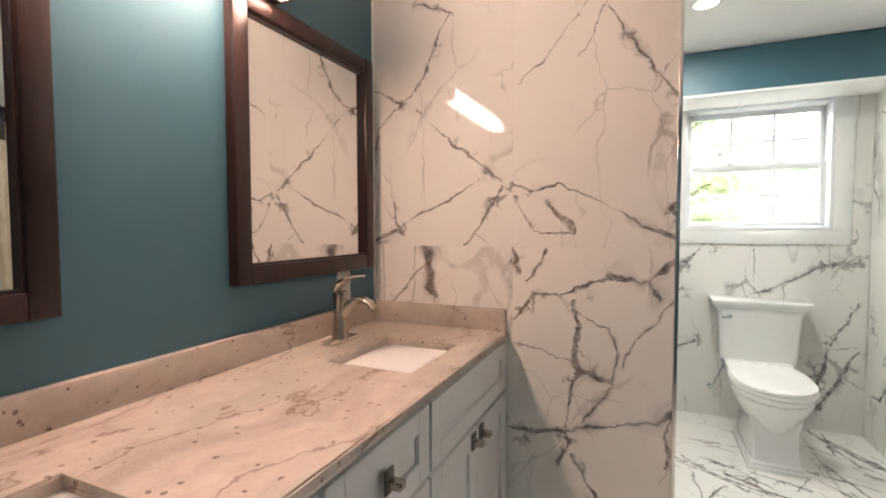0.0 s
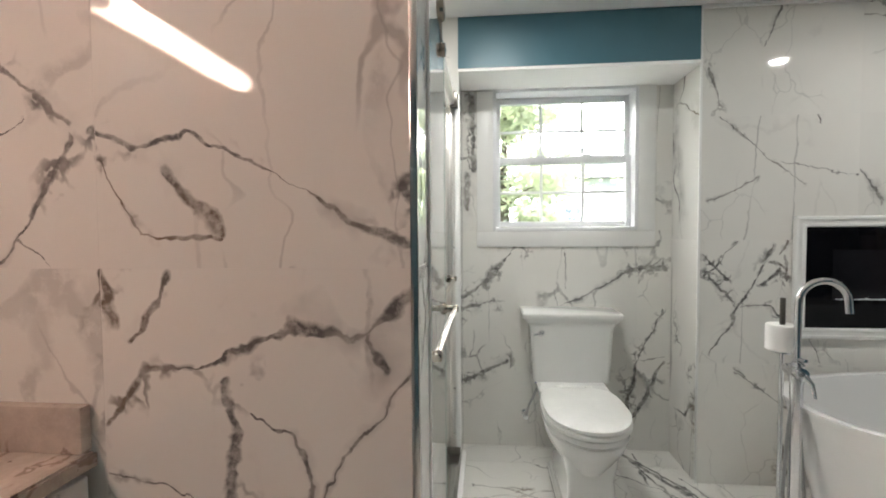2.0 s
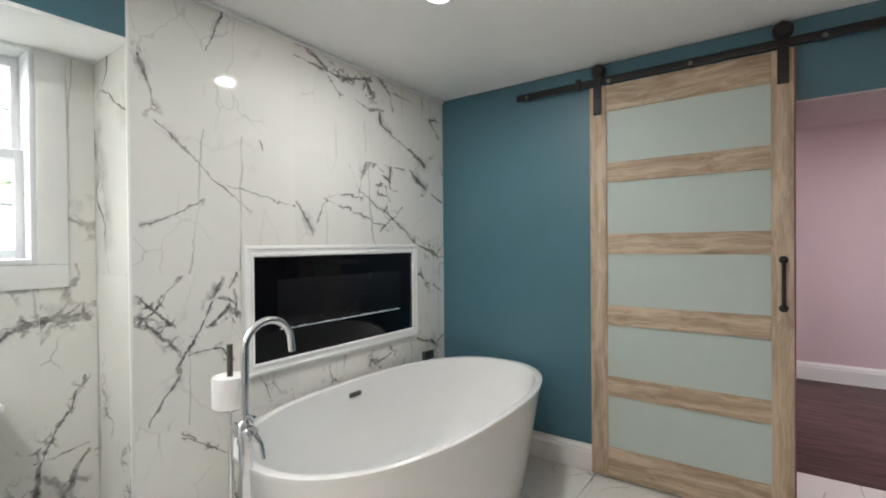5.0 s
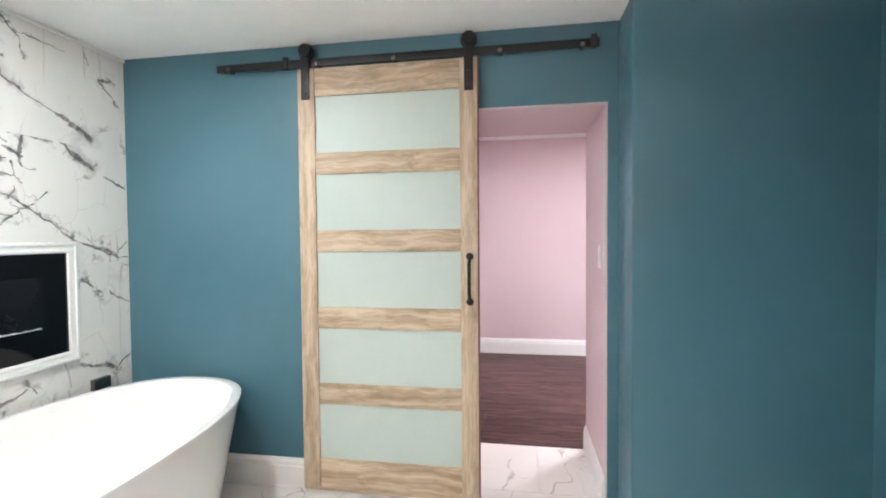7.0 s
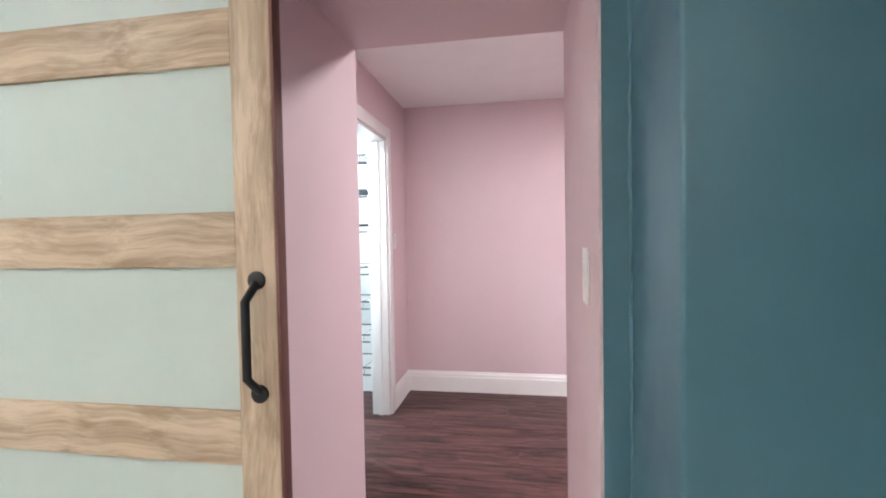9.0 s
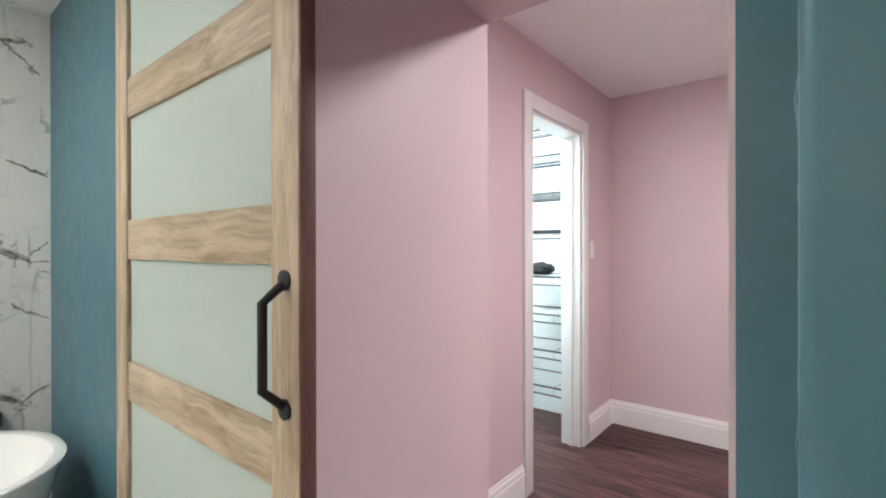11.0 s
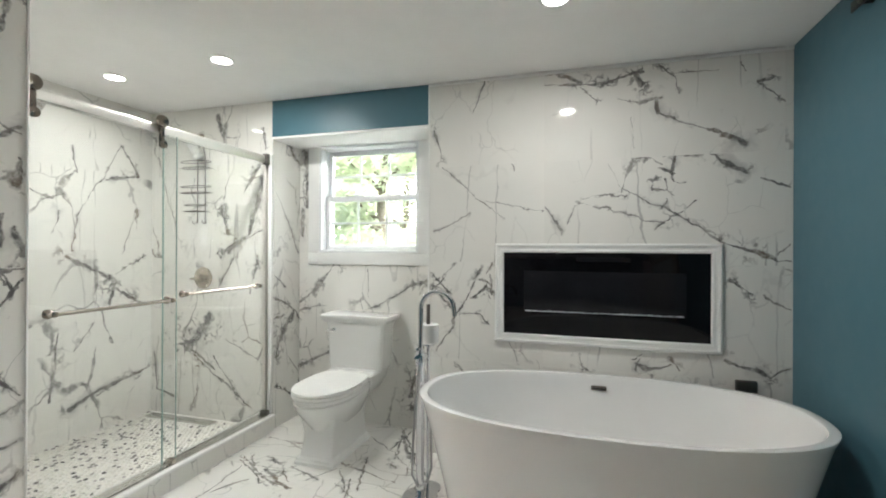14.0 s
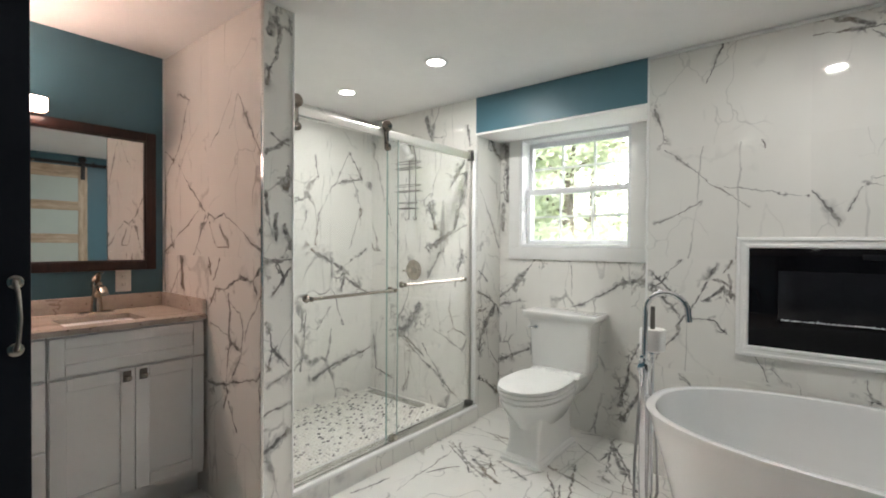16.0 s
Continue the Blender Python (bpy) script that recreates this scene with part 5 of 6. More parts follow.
def sink(y0, y1):
    cy, hy, cx, hxx = (y0 + y1) / 2, (y1 - y0) / 2, (SKX0 + SKX1) / 2, (SKX1 - SKX0) / 2
    s = thing("sink", (cx, cy, 0.74), "white rectangular undermount ceramic sink", "sink", "vanity sinks")
    prof = [(0.885, 0.022), (0.885, 0.004), (0.877, 0.0), (0.80, -0.012), (0.765, -0.03), (0.752, -0.06), (0.748, -0.11)]
    inner = [rrect(cx, cy, z, hxx + d, hy + d, max(0.012, 0.03 - d * 0.3), 6) for z, d in prof]
    shell = [rrect(cx, cy, z, hxx + d + 0.012, hy + d + 0.012, max(0.012, 0.03 - d * 0.3), 6) for z, d in ((0.735, -0.06), (0.76, -0.01), (0.80, 0.004), (0.873, 0.012), (0.883, 0.012))]
    part("basin", loft(shell + inner), CERAMIC, s)
    part("drain", lathe([(0.002, 0.752), (0.020, 0.752), (0.026, 0.750), (0.026, 0.747)], (cx - 0.02, cy, 0), 20), NICKEL, s, "brushed nickel drain")
    return s


for y0, y1 in SINKS:
    sink(y0, y1)


def basin_faucet(y):
    x = -0.552
    f = thing("faucet", (x, y, 0.911), "brushed nickel single-lever basin faucet", "faucet", "vanity faucets")
    part("deck_plate", loft([rrect(x, y, 0.9112, 0.028, 0.076, 0.026), rrect(x, y, 0.916, 0.028, 0.076, 0.026), rrect(x, y, 0.920, 0.023, 0.070, 0.022)]), NICKEL, f)
    part("body", lathe([(0.027, 0.920), (0.025, 0.935), (0.0215, 0.98), (0.021, 1.03), (0.024, 1.055), (0.023, 1.066), (0.004, 1.070)], (x, y, 0), 28), NICKEL, f)
    part("spout", loft([[Vector((px, y + w * math.cos(a), pz + h * math.sin(a))) for a in [2 * math.pi * i / 14 for i in range(14)]] for px, pz, w, h in
         ((x + 0.005, 0.985, 0.014, 0.030), (x + 0.03, 1.022, 0.017, 0.020), (x + 0.06, 1.042, 0.018, 0.012), (x + 0.09, 1.046, 0.018, 0.009), (x + 0.112, 1.036, 0.0175, 0.009), (x + 0.128, 1.014, 0.017, 0.011))]), NICKEL, f)
    part("lever", loft([[Vector((px, y + w * math.cos(a), pz + h * math.sin(a))) for a in [2 * math.pi * i / 12 for i in range(12)]] for px, pz, w, h in
         ((x - 0.015, 1.062, 0.018, 0.012), (x + 0.0, 1.090, 0.020, 0.016), (x + 0.03, 1.108, 0.015, 0.008), (x + 0.065, 1.116, 0.011, 0.0045), (x + 0.088, 1.119, 0.008, 0.003))]), NICKEL, f)


basin_faucet(1.45)
basin_faucet(0.535)


def shaker(name, y0, y1, z0, z1, parent, rail=0.055):
    """A shaker front that faces +x: four rails and a sunken panel."""
    x0, x1 = VX, VX + 0.019
    d = part(name, box(x0 + 0.0005, x0 + 0.009, y0 + 0.01, y1 - 0.01, z0 + 0.01, z1 - 0.01), CABINET, parent, smooth=False)
    r = min(rail, (z1 - z0) * 0.30)
    for a in ((y0, y0 + rail, z0, z1), (y1 - rail, y1, z0, z1), (y0 + rail + 0.0004, y1 - rail - 0.0004, z0, z0 + r), (y0 + rail + 0.0004, y1 - rail - 0.0004, z1 - r, z1)):
        part("frame_rail", box(x0 + 0.001, x1, a[0], a[1], a[2], a[3], 0.0018, 1), CABINET, d)
    return d


def pull(parent, y, z):
    """A square pewter backplate with a stubby square knob."""
    x = VX + 0.019
    k = part("pull", box(x + 0.0003, x + 0.005, y - 0.016, y + 0.016, z - 0.024, z + 0.024, 0.0015, 1), PEWTER, parent, "dark pewter square pull")
    for dz in (-0.017, 0.0, 0.017):
        part("plate_ridge", box(x + 0.005, x + 0.0075, y - 0.012, y + 0.012, z + dz - 0.005, z + dz + 0.005, 0.001, 1), PEWTER, k)
    part("knob", box(x + 0.0075, x + 0.034, y - 0.011, y + 0.011, z - 0.012, z + 0.006, 0.003, 1), NICKEL, k)


def cabinet(y0, y1, label, doors):
    c = thing("vanity_cabinet", (-0.37, (y0 + y1) / 2, 0), label, "cabinet", "vanity cabinets")
    part("carcass", box(XL + 0.004, VX, y0, y1, 0.115, 0.885), CABINET, c, smooth=False)
    part("toe_kick", box(XL + 0.02, VX - 0.06, y0 + 0.001, y1 - 0.001, 0.0, 0.115), CABINET, c, smooth=False)
    if doors:
        mid = (y0 + y1) / 2
        shaker("false_drawer", y0 + 0.004, y1 - 0.004, 0.716, 0.876, c, 0.05)
        a = shaker("door", y0 + 0.004, mid - 0.002, 0.150, 0.704, c)
        b = shaker("door", mid + 0.002, y1 - 0.004, 0.150, 0.704, c)
        pull(a, mid - 0.032, 0.672)
        pull(b, mid + 0.032, 0.672)
    else:
        for z0, z1 in ((0.716, 0.876), (0.436, 0.704), (0.150, 0.424)):
            d = shaker("drawer", y0 + 0.004, y1 - 0.004, z0, z1, c, 0.05)
            pull(d, (y0 + y1) / 2, (z0 + z1) / 2)
    return c


cabinet(1.178, 1.785, "white shaker vanity sink cabinet with two doors", True)
cabinet(0.805, 1.175, "white shaker vanity drawer stack with three drawers", False)
cabinet(0.195, 0.802, "white shaker vanity sink cabinet with two doors", True)
filler_panel = solid("filler_panel", box(XL + 0.004, VX + 0.012, YS + 0.004, 0.192, 0.0, 0.885), CABINET, "white filler panel at the end of the vanity", "panel", "", smooth=False)


def mirror(y0, y1, z0, z1):
    m = thing("mirror", (XL, (y0 + y1) / 2, z0), "wall mirror in a dark mahogany frame", "mirror", "vanity mirrors")
    w, x0, x1 = 0.048, XL + 0.001, XL + 0.034
    for a in ((y0, y0 + w, z0, z1), (y1 - w, y1, z0, z1), (y0 + w, y1 - w, z0, z0 + w), (y0 + w, y1 - w, z1 - w, z1)):
        part("frame_rail", box(x0, x1, a[0] + 0.0002, a[1] - 0.0002, a[2] + 0.0002, a[3] - 0.0002, 0.003), MAHOGANY, m, "dark mahogany frame")
        part("inner_bead", box(x0, x1 - 0.008, *((a[0] + w, a[0] + w + 0.006) if a[0] == y0 and a[1] == y0 + w else (a[0] - 0.006, a[0]) if a[1] == y1 and a[0] == y1 - w else (a[0] + 0.007, a[1] - 0.007)),
             *((z0 + w, z1 - w) if a[3] - a[2] > 0.2 else (a[3], a[3] + 0.006) if a[2] == z0 else (a[2] - 0.006, a[2])), 0.001, 1), MAHOGANY, m)
    part("mirror_glass", box(x0 + 0.002, x0 + 0.012, y0 + w - 0.004, y1 - w + 0.004, z0 + w - 0.004, z1 - w + 0.004), MIRROR, m, "silvered mirror glass", smooth=False)
    return m


mirror(1.112, 1.742, 1.118, 1.872)
mirror(0.102, 0.732, 1.110, 1.864)

vl = thing("vanity_light", (XL, 0.86, 1.915), "brushed nickel vanity light bar with a warm frosted diffuser", "wall light")
part("wall_plate", box(XL + 0.001, XL + 0.02, 0.72, 1.00, 1.86, 1.97, 0.004), NICKEL, vl)
part("arm", box(XL + 0.02, -0.585, 0.80, 0.92, 1.895, 1.935, 0.003), NICKEL, vl)
part("diffuser", box(-0.585, -0.525, 0.488, 1.256, 1.878, 1.942, 0.012, 3), WARM_BAR, vl, "warm glowing frosted diffuser")
part("back_channel", box(XL + 0.02, -0.586, 0.486, 1.258, 1.872, 1.956, 0.002), NICKEL, vl, "brushed nickel channel")
part("top_lip", box(-0.5855, -0.562, 0.486, 1.258, 1.9425, 1.950, 0.002), NICKEL, vl)
for ey in (0.481, 1.2565):
    part("end_cap", box(-0.587, -0.523, ey, ey + 0.007, 1.876, 1.944, 0.002), NICKEL, vl)

# ---- entrance door leaf ----
leaf = thing("entrance_door", (1.24, 0.45, 0), "navy painted panel door, near black with its shade in the colour, standing open into the room", "door")
LX = 1.215
part("leaf", box(LX, LX + 0.038, YS + 0.02, 0.908, 0.012, 2.03, 0.003), NAVY_DOOR, leaf)
for z0, z1 in ((0.20, 0.86), (1.02, 1.86)):
    for y0, y1 in ((0.07, 0.36), (0.47, 0.76)):
        for sx in (LX - 0.003, LX + 0.038):
            part("raised_panel", box(sx, sx + 0.003, y0, y1, z0, z1, 0.001, 1), NAVY_DOOR, leaf)
pull = part("door_handle", tube([(LX + 0.041, 0.888, 1.205), (LX + 0.066, 0.888, 1.188), (LX + 0.074, 0.889, 1.150), (LX + 0.066, 0.888, 1.112), (LX + 0.041, 0.888, 1.095)], [0.004, 0.003, 0.003, 0.003, 0.004], 10), PEWTER, leaf, "slim curved metal pull handle")
for hz in (1.205, 1.095):
    part("handle_foot", lathe([(0.002, 0.0), (0.011, 0.0), (0.011, 0.003), (0.007, 0.005), (0.002, 0.005)], (LX + 0.0383, 0.888, hz), 16, "x"), NICKEL, pull)
for hz in (0.25, 1.02, 1.80):
    part("hinge", tube([(LX + 0.045, YS + 0.018, hz - 0.05), (LX + 0.045, YS + 0.018, hz + 0.05)], 0.007, 10), NICKEL, leaf)

# ---- closet ----
cd = thing("door_1", ((CX0 + CX1) / 2, PKY, 0), "white painted closet door casing and jambs", "door frame", kind="structure")
part("casing", box(CX0 - 0.083, CX0, PKY - 0.018, PKY, 0, CZ + 0.083, 0.004), TRIM, cd)
part("casing", box(CX1, CX1 + 0.083, PKY - 0.018, PKY, 0, CZ + 0.083, 0.004), TRIM, cd)
part("casing", box(CX0 + 0.001, CX1 - 0.001, PKY - 0.0175, PKY, CZ, CZ + 0.0825, 0.004), TRIM, cd)
part("jamb", box(CX0, CX0 + 0.018, PKY + 0.001, PKY + 0.13, 0, CZ, 0.002), TRIM, cd)
part("jamb", box(CX1 - 0.018, CX1, PKY + 0.001, PKY + 0.13, 0, CZ, 0.002), TRIM, cd)
part("jamb", box(CX0 + 0.018, CX1 - 0.018, PKY + 0.001, PKY + 0.13, CZ - 0.018, CZ, 0.002), TRIM, cd)
part("door_stop", box(CX1 - 0.030, CX1 - 0.018, PKY + 0.05, PKY + 0.08, 0, CZ - 0.018, 0.001), TRIM, cd)


def wire_shelf(z, depth=0.40):
    """A wire shelf along the closet's end wall."""
    x1 = 6.316
    x0 = x1 - depth
    s = thing("wire_shelf", (x0, 2.8, z), "wire closet shelf with shade coloured into its dark rods, on a bright white wall", "shelf", "closet shelves")
    for xx, dz, r in ((x0, 0.0, 0.007), (x0, -0.055, 0.006), (x0 + depth * 0.17, -0.003, 0.0035), (x0 + depth * 0.34, -0.003, 0.0035), (x0 + depth * 0.5, -0.003, 0.0035), (x0 + depth * 0.67, -0.003, 0.0035), (x0 + depth * 0.84, -0.003, 0.0035), (x1 - 0.005, 0.0, 0.005)):
        # lit and shaded rods by colour: white deck below eye height, dark above
        inner = z < 1.2 and x0 < xx < x1 - 0.01
        part("long_rod", tube([(xx, PKY + 0.17, z + dz), (xx, 3.39, z + dz)], r, 6), CLOSET_WHITE if inner else SHADED_WIRE, s)
    for k in range(4):
        yy = PKY + 0.22 + k * 0.36
        part("cross_wire", tube([(x1 - 0.004, yy, z + 0.004), (x0 + 0.001, yy, z + 0.004), (x0 - 0.001, yy, z - 0.055)], 0.0016, 5), SHADED_WIRE, s)
    return s


SHELVES = [2.16, 1.92, 1.66, 1.40, 1.08, 0.82, 0.57, 0.32]
for z in SHELVES:
    wire_shelf(z)
hat = thing("dark_clothing", (6.1, 2.40, 1.09), "small heap of dark folded clothing on the wire shelf", "clothing")
hb = bmesh.new()
bmesh.ops.create_icosphere(hb, subdivisions=3, radius=1.0)
for v in hb.verts:
    k = 1 + 0.25 * noise.noise(v.co * 2.3)
    v.co = Vector((6.1 + v.co.x * 0.09 * k, 2.40 + v.co.y * 0.10 * k, 1.126 + max(v.co.z, -0.75) * 0.05 * k))
part("cloth", hb, BLACK_MATT, hat)

# ---- outside ----
GRASS = plain("lawn", (0.06, 0.10, 0.035), 0.95, var=0.4, scale=2.0, bumpy=0.5, bscale=30.0)
HOUSE_GLASS = plain("pale_reflecting_house_glass", (0.20, 0.24, 0.29), 0.15, var=0.1)
SIDING = plain("white_house_siding", (0.80, 0.80, 0.79), 0.6, var=0.03)
ROOFING = plain("grey_roof_shingle", (0.16, 0.16, 0.165), 0.9, var=0.2, scale=9.0)
BARK = plain("tree_bark", (0.17, 0.14, 0.11), 0.9, var=0.35, scale=8.0, bumpy=0.6, bscale=25.0)


def leafy():
    m, nt, p = nodes_of("tree_leaves")
    r = nd(nt, "NewGeometry").outputs["Random Per Island"]
    nt.links.new(mix(nt, r, (0.18, 0.21, 0.13), (0.30, 0.33, 0.22)), p.inputs["Base Color"])
    p.inputs["Roughness"].default_value = 0.55
    tr = nd(nt, "BsdfTranslucent", {0: (0.78, 0.82, 0.66, 1.0)})
    ms = nd(nt, "MixShader", {0: 0.7})
    nt.links.new(p.outputs[0], ms.inputs[1])
    nt.links.new(tr.outputs[0], ms.inputs[2])
    nt.links.new(ms.outputs[0], nt.nodes["Material Output"].inputs[0])
    return m


LEAVES = leafy()
GZ = -0.55
solid("ground", box(-160, 160, YA + 0.5, 320, GZ - 0.3, GZ), GRASS, "rough green lawn outside the window", "lawn", smooth=False)


def tree(at, height, seed, spread):
    rn = random.Random(seed)
    o = Vector(at)
    t = thing("tree", at, "broad-leaved garden tree with a loose green crown", "tree", "garden trees")
    bm = tube([o, o + Vector((0.05, 0, height * 0.25)), o + Vector((0.0, 0.1, height * 0.55)), o + Vector((0.15, 0.1, height * 0.85))], [0.16, 0.13, 0.09, 0.03], 10)
    tips = []
    for k in range(13):
        z = height * rn.uniform(0.18, 0.75)
        a = rn.uniform(0, 2 * math.pi)
        ln = spread * rn.uniform(0.55, 1.0)
        s = o + Vector((0, 0, z))
        e = s + Vector((math.cos(a) * ln, math.sin(a) * ln, ln * rn.uniform(0.05, 0.55)))
        mid = (s + e) / 2 + Vector((0, 0, 0.12 * ln))
        add(bm, tube([s, mid, e], [0.05, 0.03, 0.012], 6))
        tips += [s.lerp(mid, 0.6), mid, mid.lerp(e, 0.5), e]
    tips.append(o + Vector((0, 0, height * 0.95)))
    part("trunk", bm, BARK, t)
    verts, faces = [], []
    for tip in tips:
        rad = spread * rn.uniform(0.16, 0.30)
        for k in range(165):
            d = Vector((rn.gauss(0, 1), rn.gauss(0, 1), rn.gauss(0, 0.7))) * rad * 0.62
            c = tip + d - o
            u = Vector((rn.gauss(0, 1), rn.gauss(0, 1), rn.gauss(0, 0.6))).normalized()
            w = u.orthogonal().normalized()
            ln = rn.uniform(0.06, 0.13)
            i = len(verts)
            verts += [c - u * ln, c + w * ln * 0.42 + u * ln * 0.1, c + u * ln, c - w * ln * 0.42 + u * ln * 0.1]
            faces.append((i, i + 1, i + 2, i + 3))
    me = bpy.data.meshes.new("crown")
    me.from_pydata([tuple(v) for v in verts], [], faces)
    me.materials.append(LEAVES)
    cr = new("crown", me)
    cr.parent = t
    return t


for (tx, ty), th, sd, sp in (((-1.6, 9.5), 5.2, 1, 1.9), ((0.9, 11.5), 5.8, 2, 1.7), ((-5.5, 12.0), 6.5, 3, 2.4), ((-3.2, 15.0), 7.0, 4, 2.6), ((-9.5, 14.0), 7.5, 5, 2.8), ((3.4, 24.0), 7.5, 6, 2.6), ((-7.0, 20.0), 8.5, 7, 3.2), ((7.5, 13.0), 4.5, 8, 1.6), ((6.0, 9.3), 5.4, 11, 2.0), ((9.6, 12.4), 6.4, 12, 2.5), ((13.0, 16.5), 7.2, 13, 2.8), ((8.6, 9.6), 5.6, 14, 2.2), ((4.7, 8.6), 5.0, 15, 1.5), ((6.6, 13.6), 7.0, 16, 2.6), ((4.4, 10.2), 5.6, 17, 1.4)):
    tree((tx, ty, GZ), th, sd, sp)

# glowing panel added to whiten the window view and send in daylight
BACKDROP_GLOW = glow("glowing_backdrop_white", (1.0, 1.0, 0.99), 6.0)
solid("backdrop", box(-120, 120, 90, 91, GZ - 2, 95), BACKDROP_GLOW, "plain glowing white backdrop, added as bright sky beyond the garden", "sky", smooth=False)
house = thing("neighbour_house", (7.2, 23.0, GZ), "white sided neighbouring house with a dark window", "house")
part("house_wall", box(3.3, 7.9, 21.0, 27.0, GZ, 3.4), SIDING, house, smooth=False)
part("house_roof", loft([[Vector((x, 20.7, 3.4)), Vector((x, 24.0, 5.2)), Vector((x, 27.3, 3.4)), Vector((x, 24.0, 3.3))] for x in (3.0, 8.2)]), ROOFING, house, smooth=False)
for hx0 in (3.75, 6.2):
    hw = part("house_window", box(hx0, hx0 + 0.8, 20.985, 21.02, 1.35, 2.15), HOUSE_GLASS, house, smooth=False)
    part("window_frame", add(add(box(hx0 - 0.06, hx0, 20.95, 21.0, 1.29, 2.21), box(hx0 + 0.8, hx0 + 0.86, 20.95, 21.0, 1.29, 2.21)), add(box(hx0, hx0 + 0.8, 20.952, 21.0, 1.29, 1.35), box(hx0, hx0 + 0.8, 20.952, 21.0, 2.15, 2.21))), TRIM, hw, smooth=False)
    part("window_bar", box(hx0 + 0.385, hx0 + 0.415, 20.955, 21.0, 1.35, 2.15), TRIM, hw, smooth=False)

# ---- tiles and planks, piece by piece ----
MESHES = {}


def piece(name, lo, hi, material, parent, bevel=0.0003):
    """A tile or plank from corner to corner, sharing its mesh with others of its size."""
    at = (Vector(lo) + Vector(hi)) / 2
    size = Vector(hi) - Vector(lo)
    key = (name, material.name, *[round(s, 4) for s in size])
    if key not in MESHES:
        MESHES[key] = finish(name, box(-size.x / 2, size.x / 2, -size.y / 2, size.y / 2, -size.z / 2, size.z / 2, bevel, 1), material, False)
    ob = new(name, MESHES[key])
    ob.parent = parent
    ob.location = at - ORIGIN[parent.name]
    return ob


GAP = 0.0010


def cuts(a, b, first, step):
    """Tile joints between a and b, one of them at first."""
    k = first - math.floor((first - a) / step - 1e-6) * step
    out = [a]
    while k < b - 1e-6:
        if k > a + 0.02:
            out.append(k)
        k += step
    return out + [b]


def clad(parent, axis, face, back, u0, u1, z0, z1, ufirst, ustep, zfirst, zstep, material=None):
    """Tiles on a wall; axis is the wall's normal."""
    us, zs = cuts(u0, u1, ufirst, ustep), cuts(z0, z1, zfirst, zstep)
    a, b = sorted((face, back))
    proud = 0.0004 if face < back else -0.0004
    ga, gb = sorted((face + proud, back))
    for zj in zs[1:-1]:
        lo, hi = ((u0, ga, zj - GAP / 2), (u1, gb, zj + GAP / 2)) if axis == "y" else ((ga, u0, zj - GAP / 2), (gb, u1, zj + GAP / 2))
        piece("grout_line", lo, hi, GROUT, parent, 0.0)
    for uj in us[1:-1]:
        lo, hi = ((uj - GAP / 2, ga, z0), (uj + GAP / 2, gb, z1)) if axis == "y" else ((ga, uj - GAP / 2, z0), (gb, uj + GAP / 2, z1))
        piece("grout_line", lo, hi, GROUT, parent, 0.0)
    for za, zb in zip(zs, zs[1:]):
        for ua, ub in zip(us, us[1:]):
            if axis == "y":
                piece("tile", (ua + GAP / 2, a, za + GAP / 2), (ub - GAP / 2, b, zb - GAP / 2), material or MARBLE, parent)
            else:
                piece("tile", (a, ua + GAP / 2, za + GAP / 2), (b, ub - GAP / 2, zb - GAP / 2), material or MARBLE, parent)


clad(partition, "y", PY0, PY0 + T - 0.001, XL + 0.001, PX - 0.006, 0.0, 1.20, -0.092, 0.60, 1.20, 1.20, MARBLE_PARTITION_LOW)
clad(partition, "y", PY0, PY0 + T - 0.001, XL + 0.001, PX - 0.006, 1.20, CEIL - 0.001, -0.092, 0.60, 2.40, 1.20, MARBLE_PARTITION_TOP)
clad(partition, "y", PY1, PY1 - T + 0.001, XS, PX - 0.006, 0.0, CEIL - 0.001, -0.05, 0.60, 1.20, 1.20)
clad(partition, "x", PX, PX - T + 0.001, PY0 + 0.004, PY1 - 0.004, 0.0, CEIL - 0.001, PY0 - 1, 5.0, 1.20, 1.20, MARBLE_END)
clad(wall_shower, "x", XS, XS - T + 0.001, PY1 + 0.0, YT, 0.0, CEIL - 0.001, 2.55, 1.20, 1.20, 0.60, MARBLE_SHOWER_WEST)
clad(wall_north, "y", YT, YT + T - 0.001, XS, AX0 - 0.0, 0.0, CEIL - 0.001, -0.05, 1.20, 1.20, 0.60, MARBLE_SHOWER_NORTH)
clad(wall_north, "x", AX0, AX0 - T + 0.001, YT + 0.012, YA, 0.0, AZ - 0.014, YT - 3, 9.0, 1.20, 1.20, MARBLE_SIDE)
clad(wall_north, "x", AX1, AX1 + T - 0.001, YT + 0.012, YA, 0.0, AZ - 0.014, YT - 3, 9.0, 1.20, 1.20)
clad(wall_north, "y", YT, YT + T - 0.001, AX1 + 0.006, XR, 0.0, 1.1995, 2.25, 1.20, 0.60, 0.60, MARBLE_TUB_LOWER)
clad(wall_north, "y", YT, YT + T - 0.001, AX1 + 0.006, XR, 1.2005, 1.7895, 2.25, 1.20, 1.20, 0.60, MARBLE_TUB_MIDDLE)
clad(wall_north, "y", YT, YT + T - 0.001, AX1 + 0.006, XR, 1.7905, CEIL - 0.001, 2.25, 1.20, 1.20, 0.60, MARBLE_TUB_UPPER)
clad(wall_alcove, "y", YA, YA + T - 0.001, AX0, AX1, 0.0, WZ0, AX0 - 0.22, 1.20, 1.20, 1.20, MARBLE_ALCOVE)
clad(wall_alcove, "y", YA, YA + T - 0.001, AX0, WX0, WZ0, AZ - 0.014, AX0 - 3, 9.0, WZ0 - 3, 9.0, MARBLE_ALCOVE)
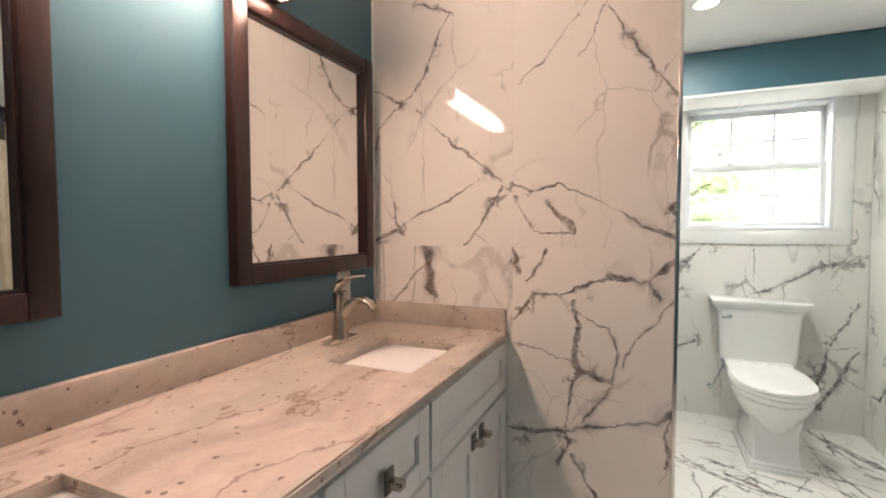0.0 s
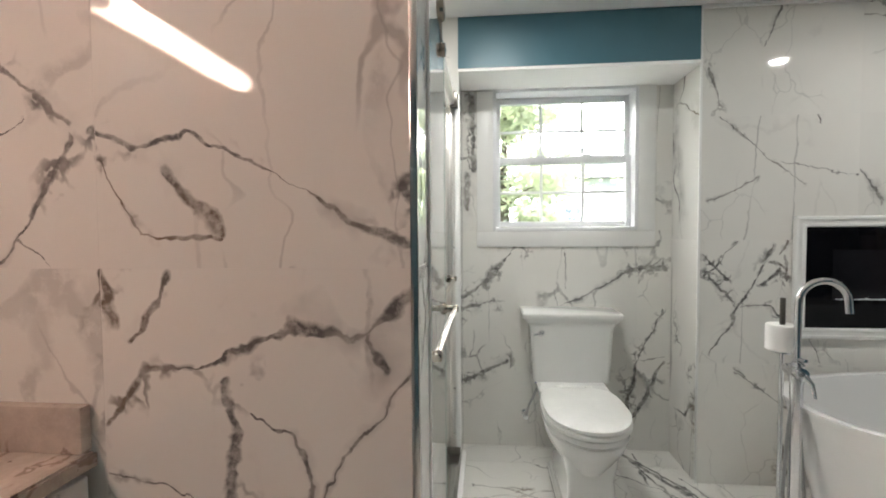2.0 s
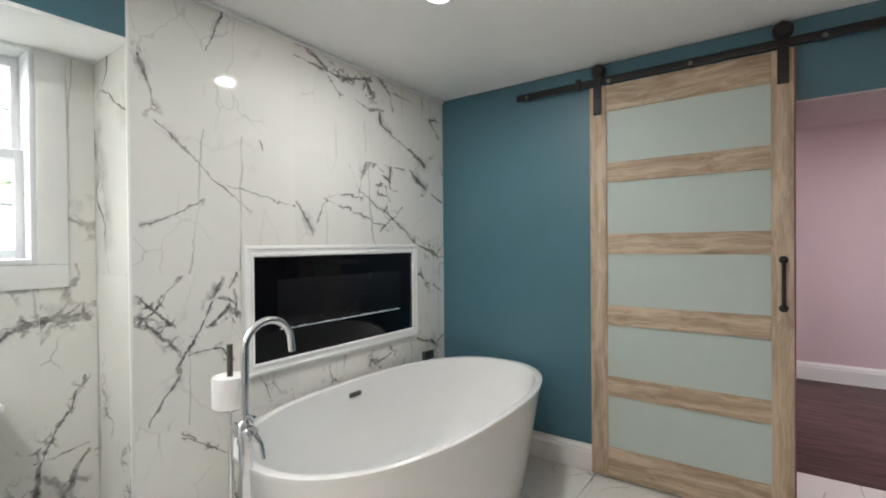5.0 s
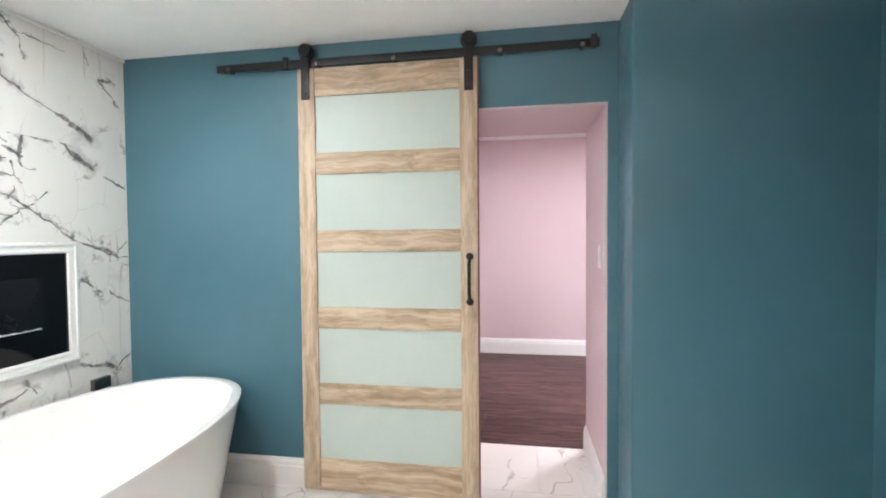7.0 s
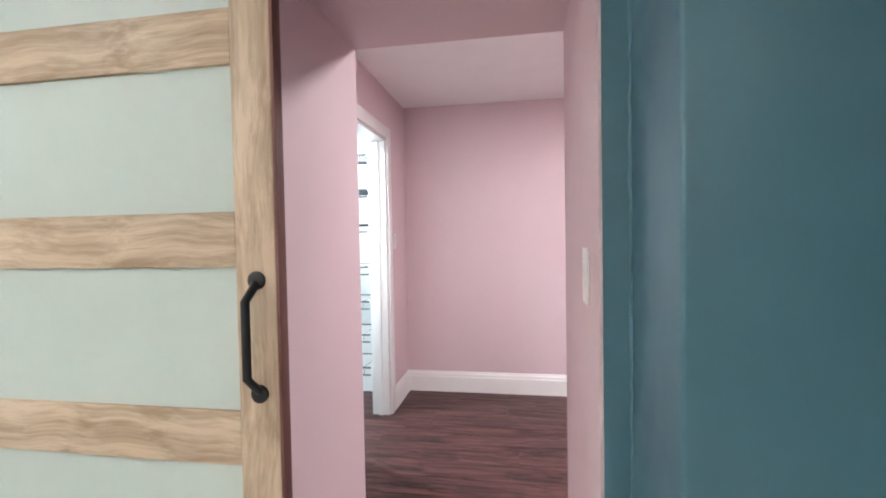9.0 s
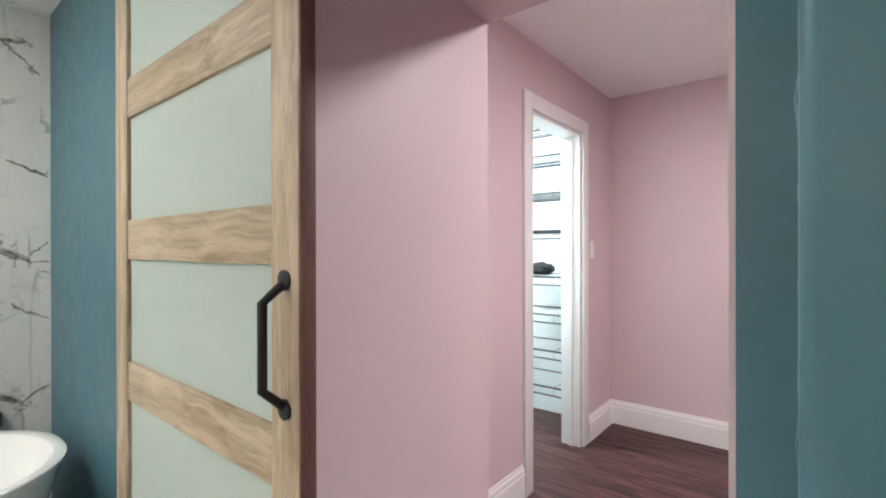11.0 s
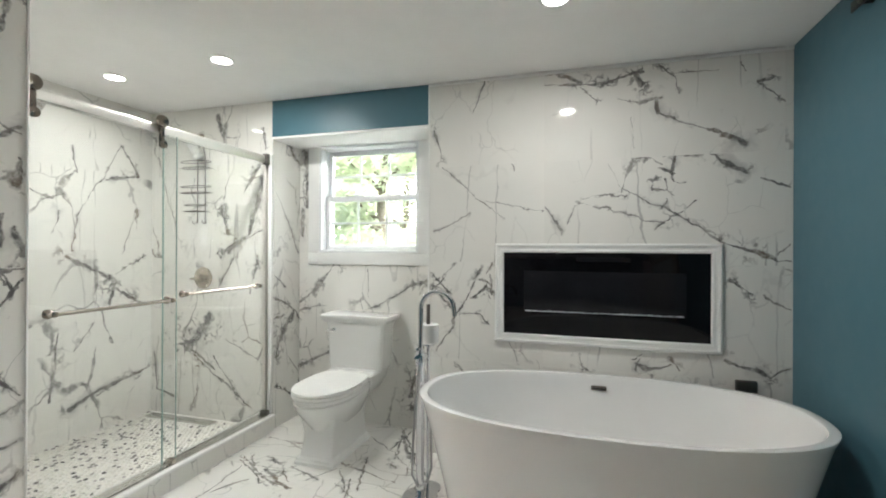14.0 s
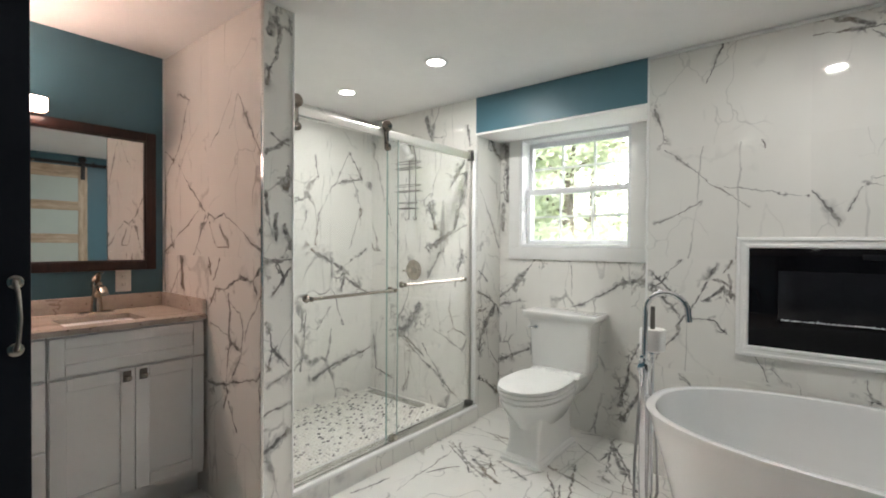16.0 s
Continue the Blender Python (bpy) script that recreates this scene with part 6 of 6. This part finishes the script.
clad(wall_alcove, "y", YA, YA + T - 0.001, WX1, AX1, WZ0, AZ - 0.014, AX0 - 3, 9.0, WZ0 - 3, 9.0, MARBLE_ALCOVE)
for zj in (1.20, 1.79):
    piece("grout_line", (AX1 + 0.006, YT + 0.0004, zj - 0.001), (XR, YT + T - 0.001, zj + 0.001), GROUT, wall_north, 0.0)
piece("grout_line", (XL + 0.001, PY0 + 0.0004, 1.1995), (PX - 0.006, PY0 + T - 0.001, 1.2005), GROUT, partition, 0.0)

xs = cuts(XL, OX, 1.20, 1.20)
for xa, xb in zip(xs, xs[1:]):
    ys = cuts(YS, YA, 0.59, 0.60)
    for ya, yb in zip(ys, ys[1:]):
        if xb < 0.30 and ya > PY1 - 0.1:
            continue
        if xa > XR - 0.6 and xb > XR + 0.1:
            piece("tile", (xa + GAP, ya + GAP, -T), (min(xb, OX) - GAP, yb - GAP, 0.0), MARBLE_FLOOR, floor)
        else:
            piece("tile", (xa + GAP, ya + GAP, -T), (xb - GAP, yb - GAP, 0.0), MARBLE_FLOOR, floor)

rng = random.Random(11)
px = OX + 0.0
while px < PKX:
    py = -1.2 - rng.uniform(0, 1.0)
    while py < 3.4:
        ln = 1.22
        y0, y1 = max(py, -1.2), min(py + ln, 3.4)
        if y1 - y0 > 0.05:
            piece("plank", (px + 0.0008, y0 + 0.0008, -0.012), (px + 0.1792, y1 - 0.0008, 0.0), DARK_FLOOR, floor_pink)
        py += ln
    px += 0.18


def pebble_mat():
    m, nt, p = nodes_of("river_pebble")
    r = nd(nt, "ObjectInfo").outputs["Random"]
    i = nd(nt, "NewGeometry").outputs["Random Per Island"]
    q = maths(nt, "FRACT", maths(nt, "ADD", r, maths(nt, "MULTIPLY", i, 7.31)))
    col = mix(nt, ramp(nt, q, 0.0, 0.75), (0.74, 0.72, 0.66), (0.60, 0.58, 0.53))
    col = mix(nt, ramp(nt, q, 0.80, 0.83), col, (0.26, 0.25, 0.235))
    col = mix(nt, ramp(nt, q, 0.92, 0.94), col, (0.10, 0.095, 0.09))
    nt.links.new(col, p.inputs["Base Color"])
    p.inputs["Roughness"].default_value = 0.3
    return m


PEBBLE = pebble_mat()


def pebble_points(n=7):
    """A low rounded stone of 1 by 1."""
    rings = [[Vector((0.5 * k * math.cos(2 * math.pi * i / n), 0.5 * k * math.sin(2 * math.pi * i / n), z)) for i in range(n)] for k, z in ((1.0, 0.0), (0.92, 0.14), (0.55, 0.24))]
    return rings


pan = bpy.data.objects["shower_pan"]
pm = finish("pebble", loft(pebble_points()), PEBBLE)
rest_v, rest_f = [], []
step = 0.031
count = 0
iy = 0
y = PY1 + 0.018
while y < YT - 0.012:
    x = XS + 0.016 + (step / 2 if iy % 2 else 0)
    while x < 0.272:
        if not (-0.645 < x < -0.04 and 3.322 < y < 3.418):
            jx, jy = x + rng.uniform(-0.004, 0.004), y + rng.uniform(-0.004, 0.004)
            sx, sy, an = rng.uniform(0.021, 0.032), rng.uniform(0.019, 0.027), rng.uniform(0, math.pi)
            if x > -0.02 and y < 2.95 and count < 300:
                ob = new("pebble", pm)
                ob.parent = pan
                ob.location = Vector((jx, jy, 0.0215)) - ORIGIN[pan.name]
                ob.rotation_euler = (0, 0, an)
                ob.scale = (sx, sy, 0.026)
                count += 1
            else:
                base = len(rest_v)
                ca, sa = math.cos(an), math.sin(an)
                for ring in pebble_points():
                    for v in ring:
                        u, w = v.x * sx, v.y * sy
                        rest_v.append((jx + u * ca - w * sa - ORIGIN[pan.name].x, jy + u * sa + w * ca - ORIGIN[pan.name].y, 0.0215 + v.z * 0.026 - ORIGIN[pan.name].z))
                for r0 in (0, 7):
                    for k in range(7):
                        rest_f.append((base + r0 + k, base + r0 + (k + 1) % 7, base + r0 + 7 + (k + 1) % 7, base + r0 + 7 + k))
                rest_f.append(tuple(base + 14 + k for k in range(7)))
        x += step
    y += step * 0.87
    iy += 1
me = bpy.data.meshes.new("pebbles")
me.from_pydata(rest_v, [], rest_f)
me.materials.append(PEBBLE)
me.polygons.foreach_set("use_smooth", [True] * len(me.polygons))
pebbles = new("pebbles", me)
pebbles.parent = pan
tagged(pebbles, "bed of small white and grey pebbles", kind="stuff")
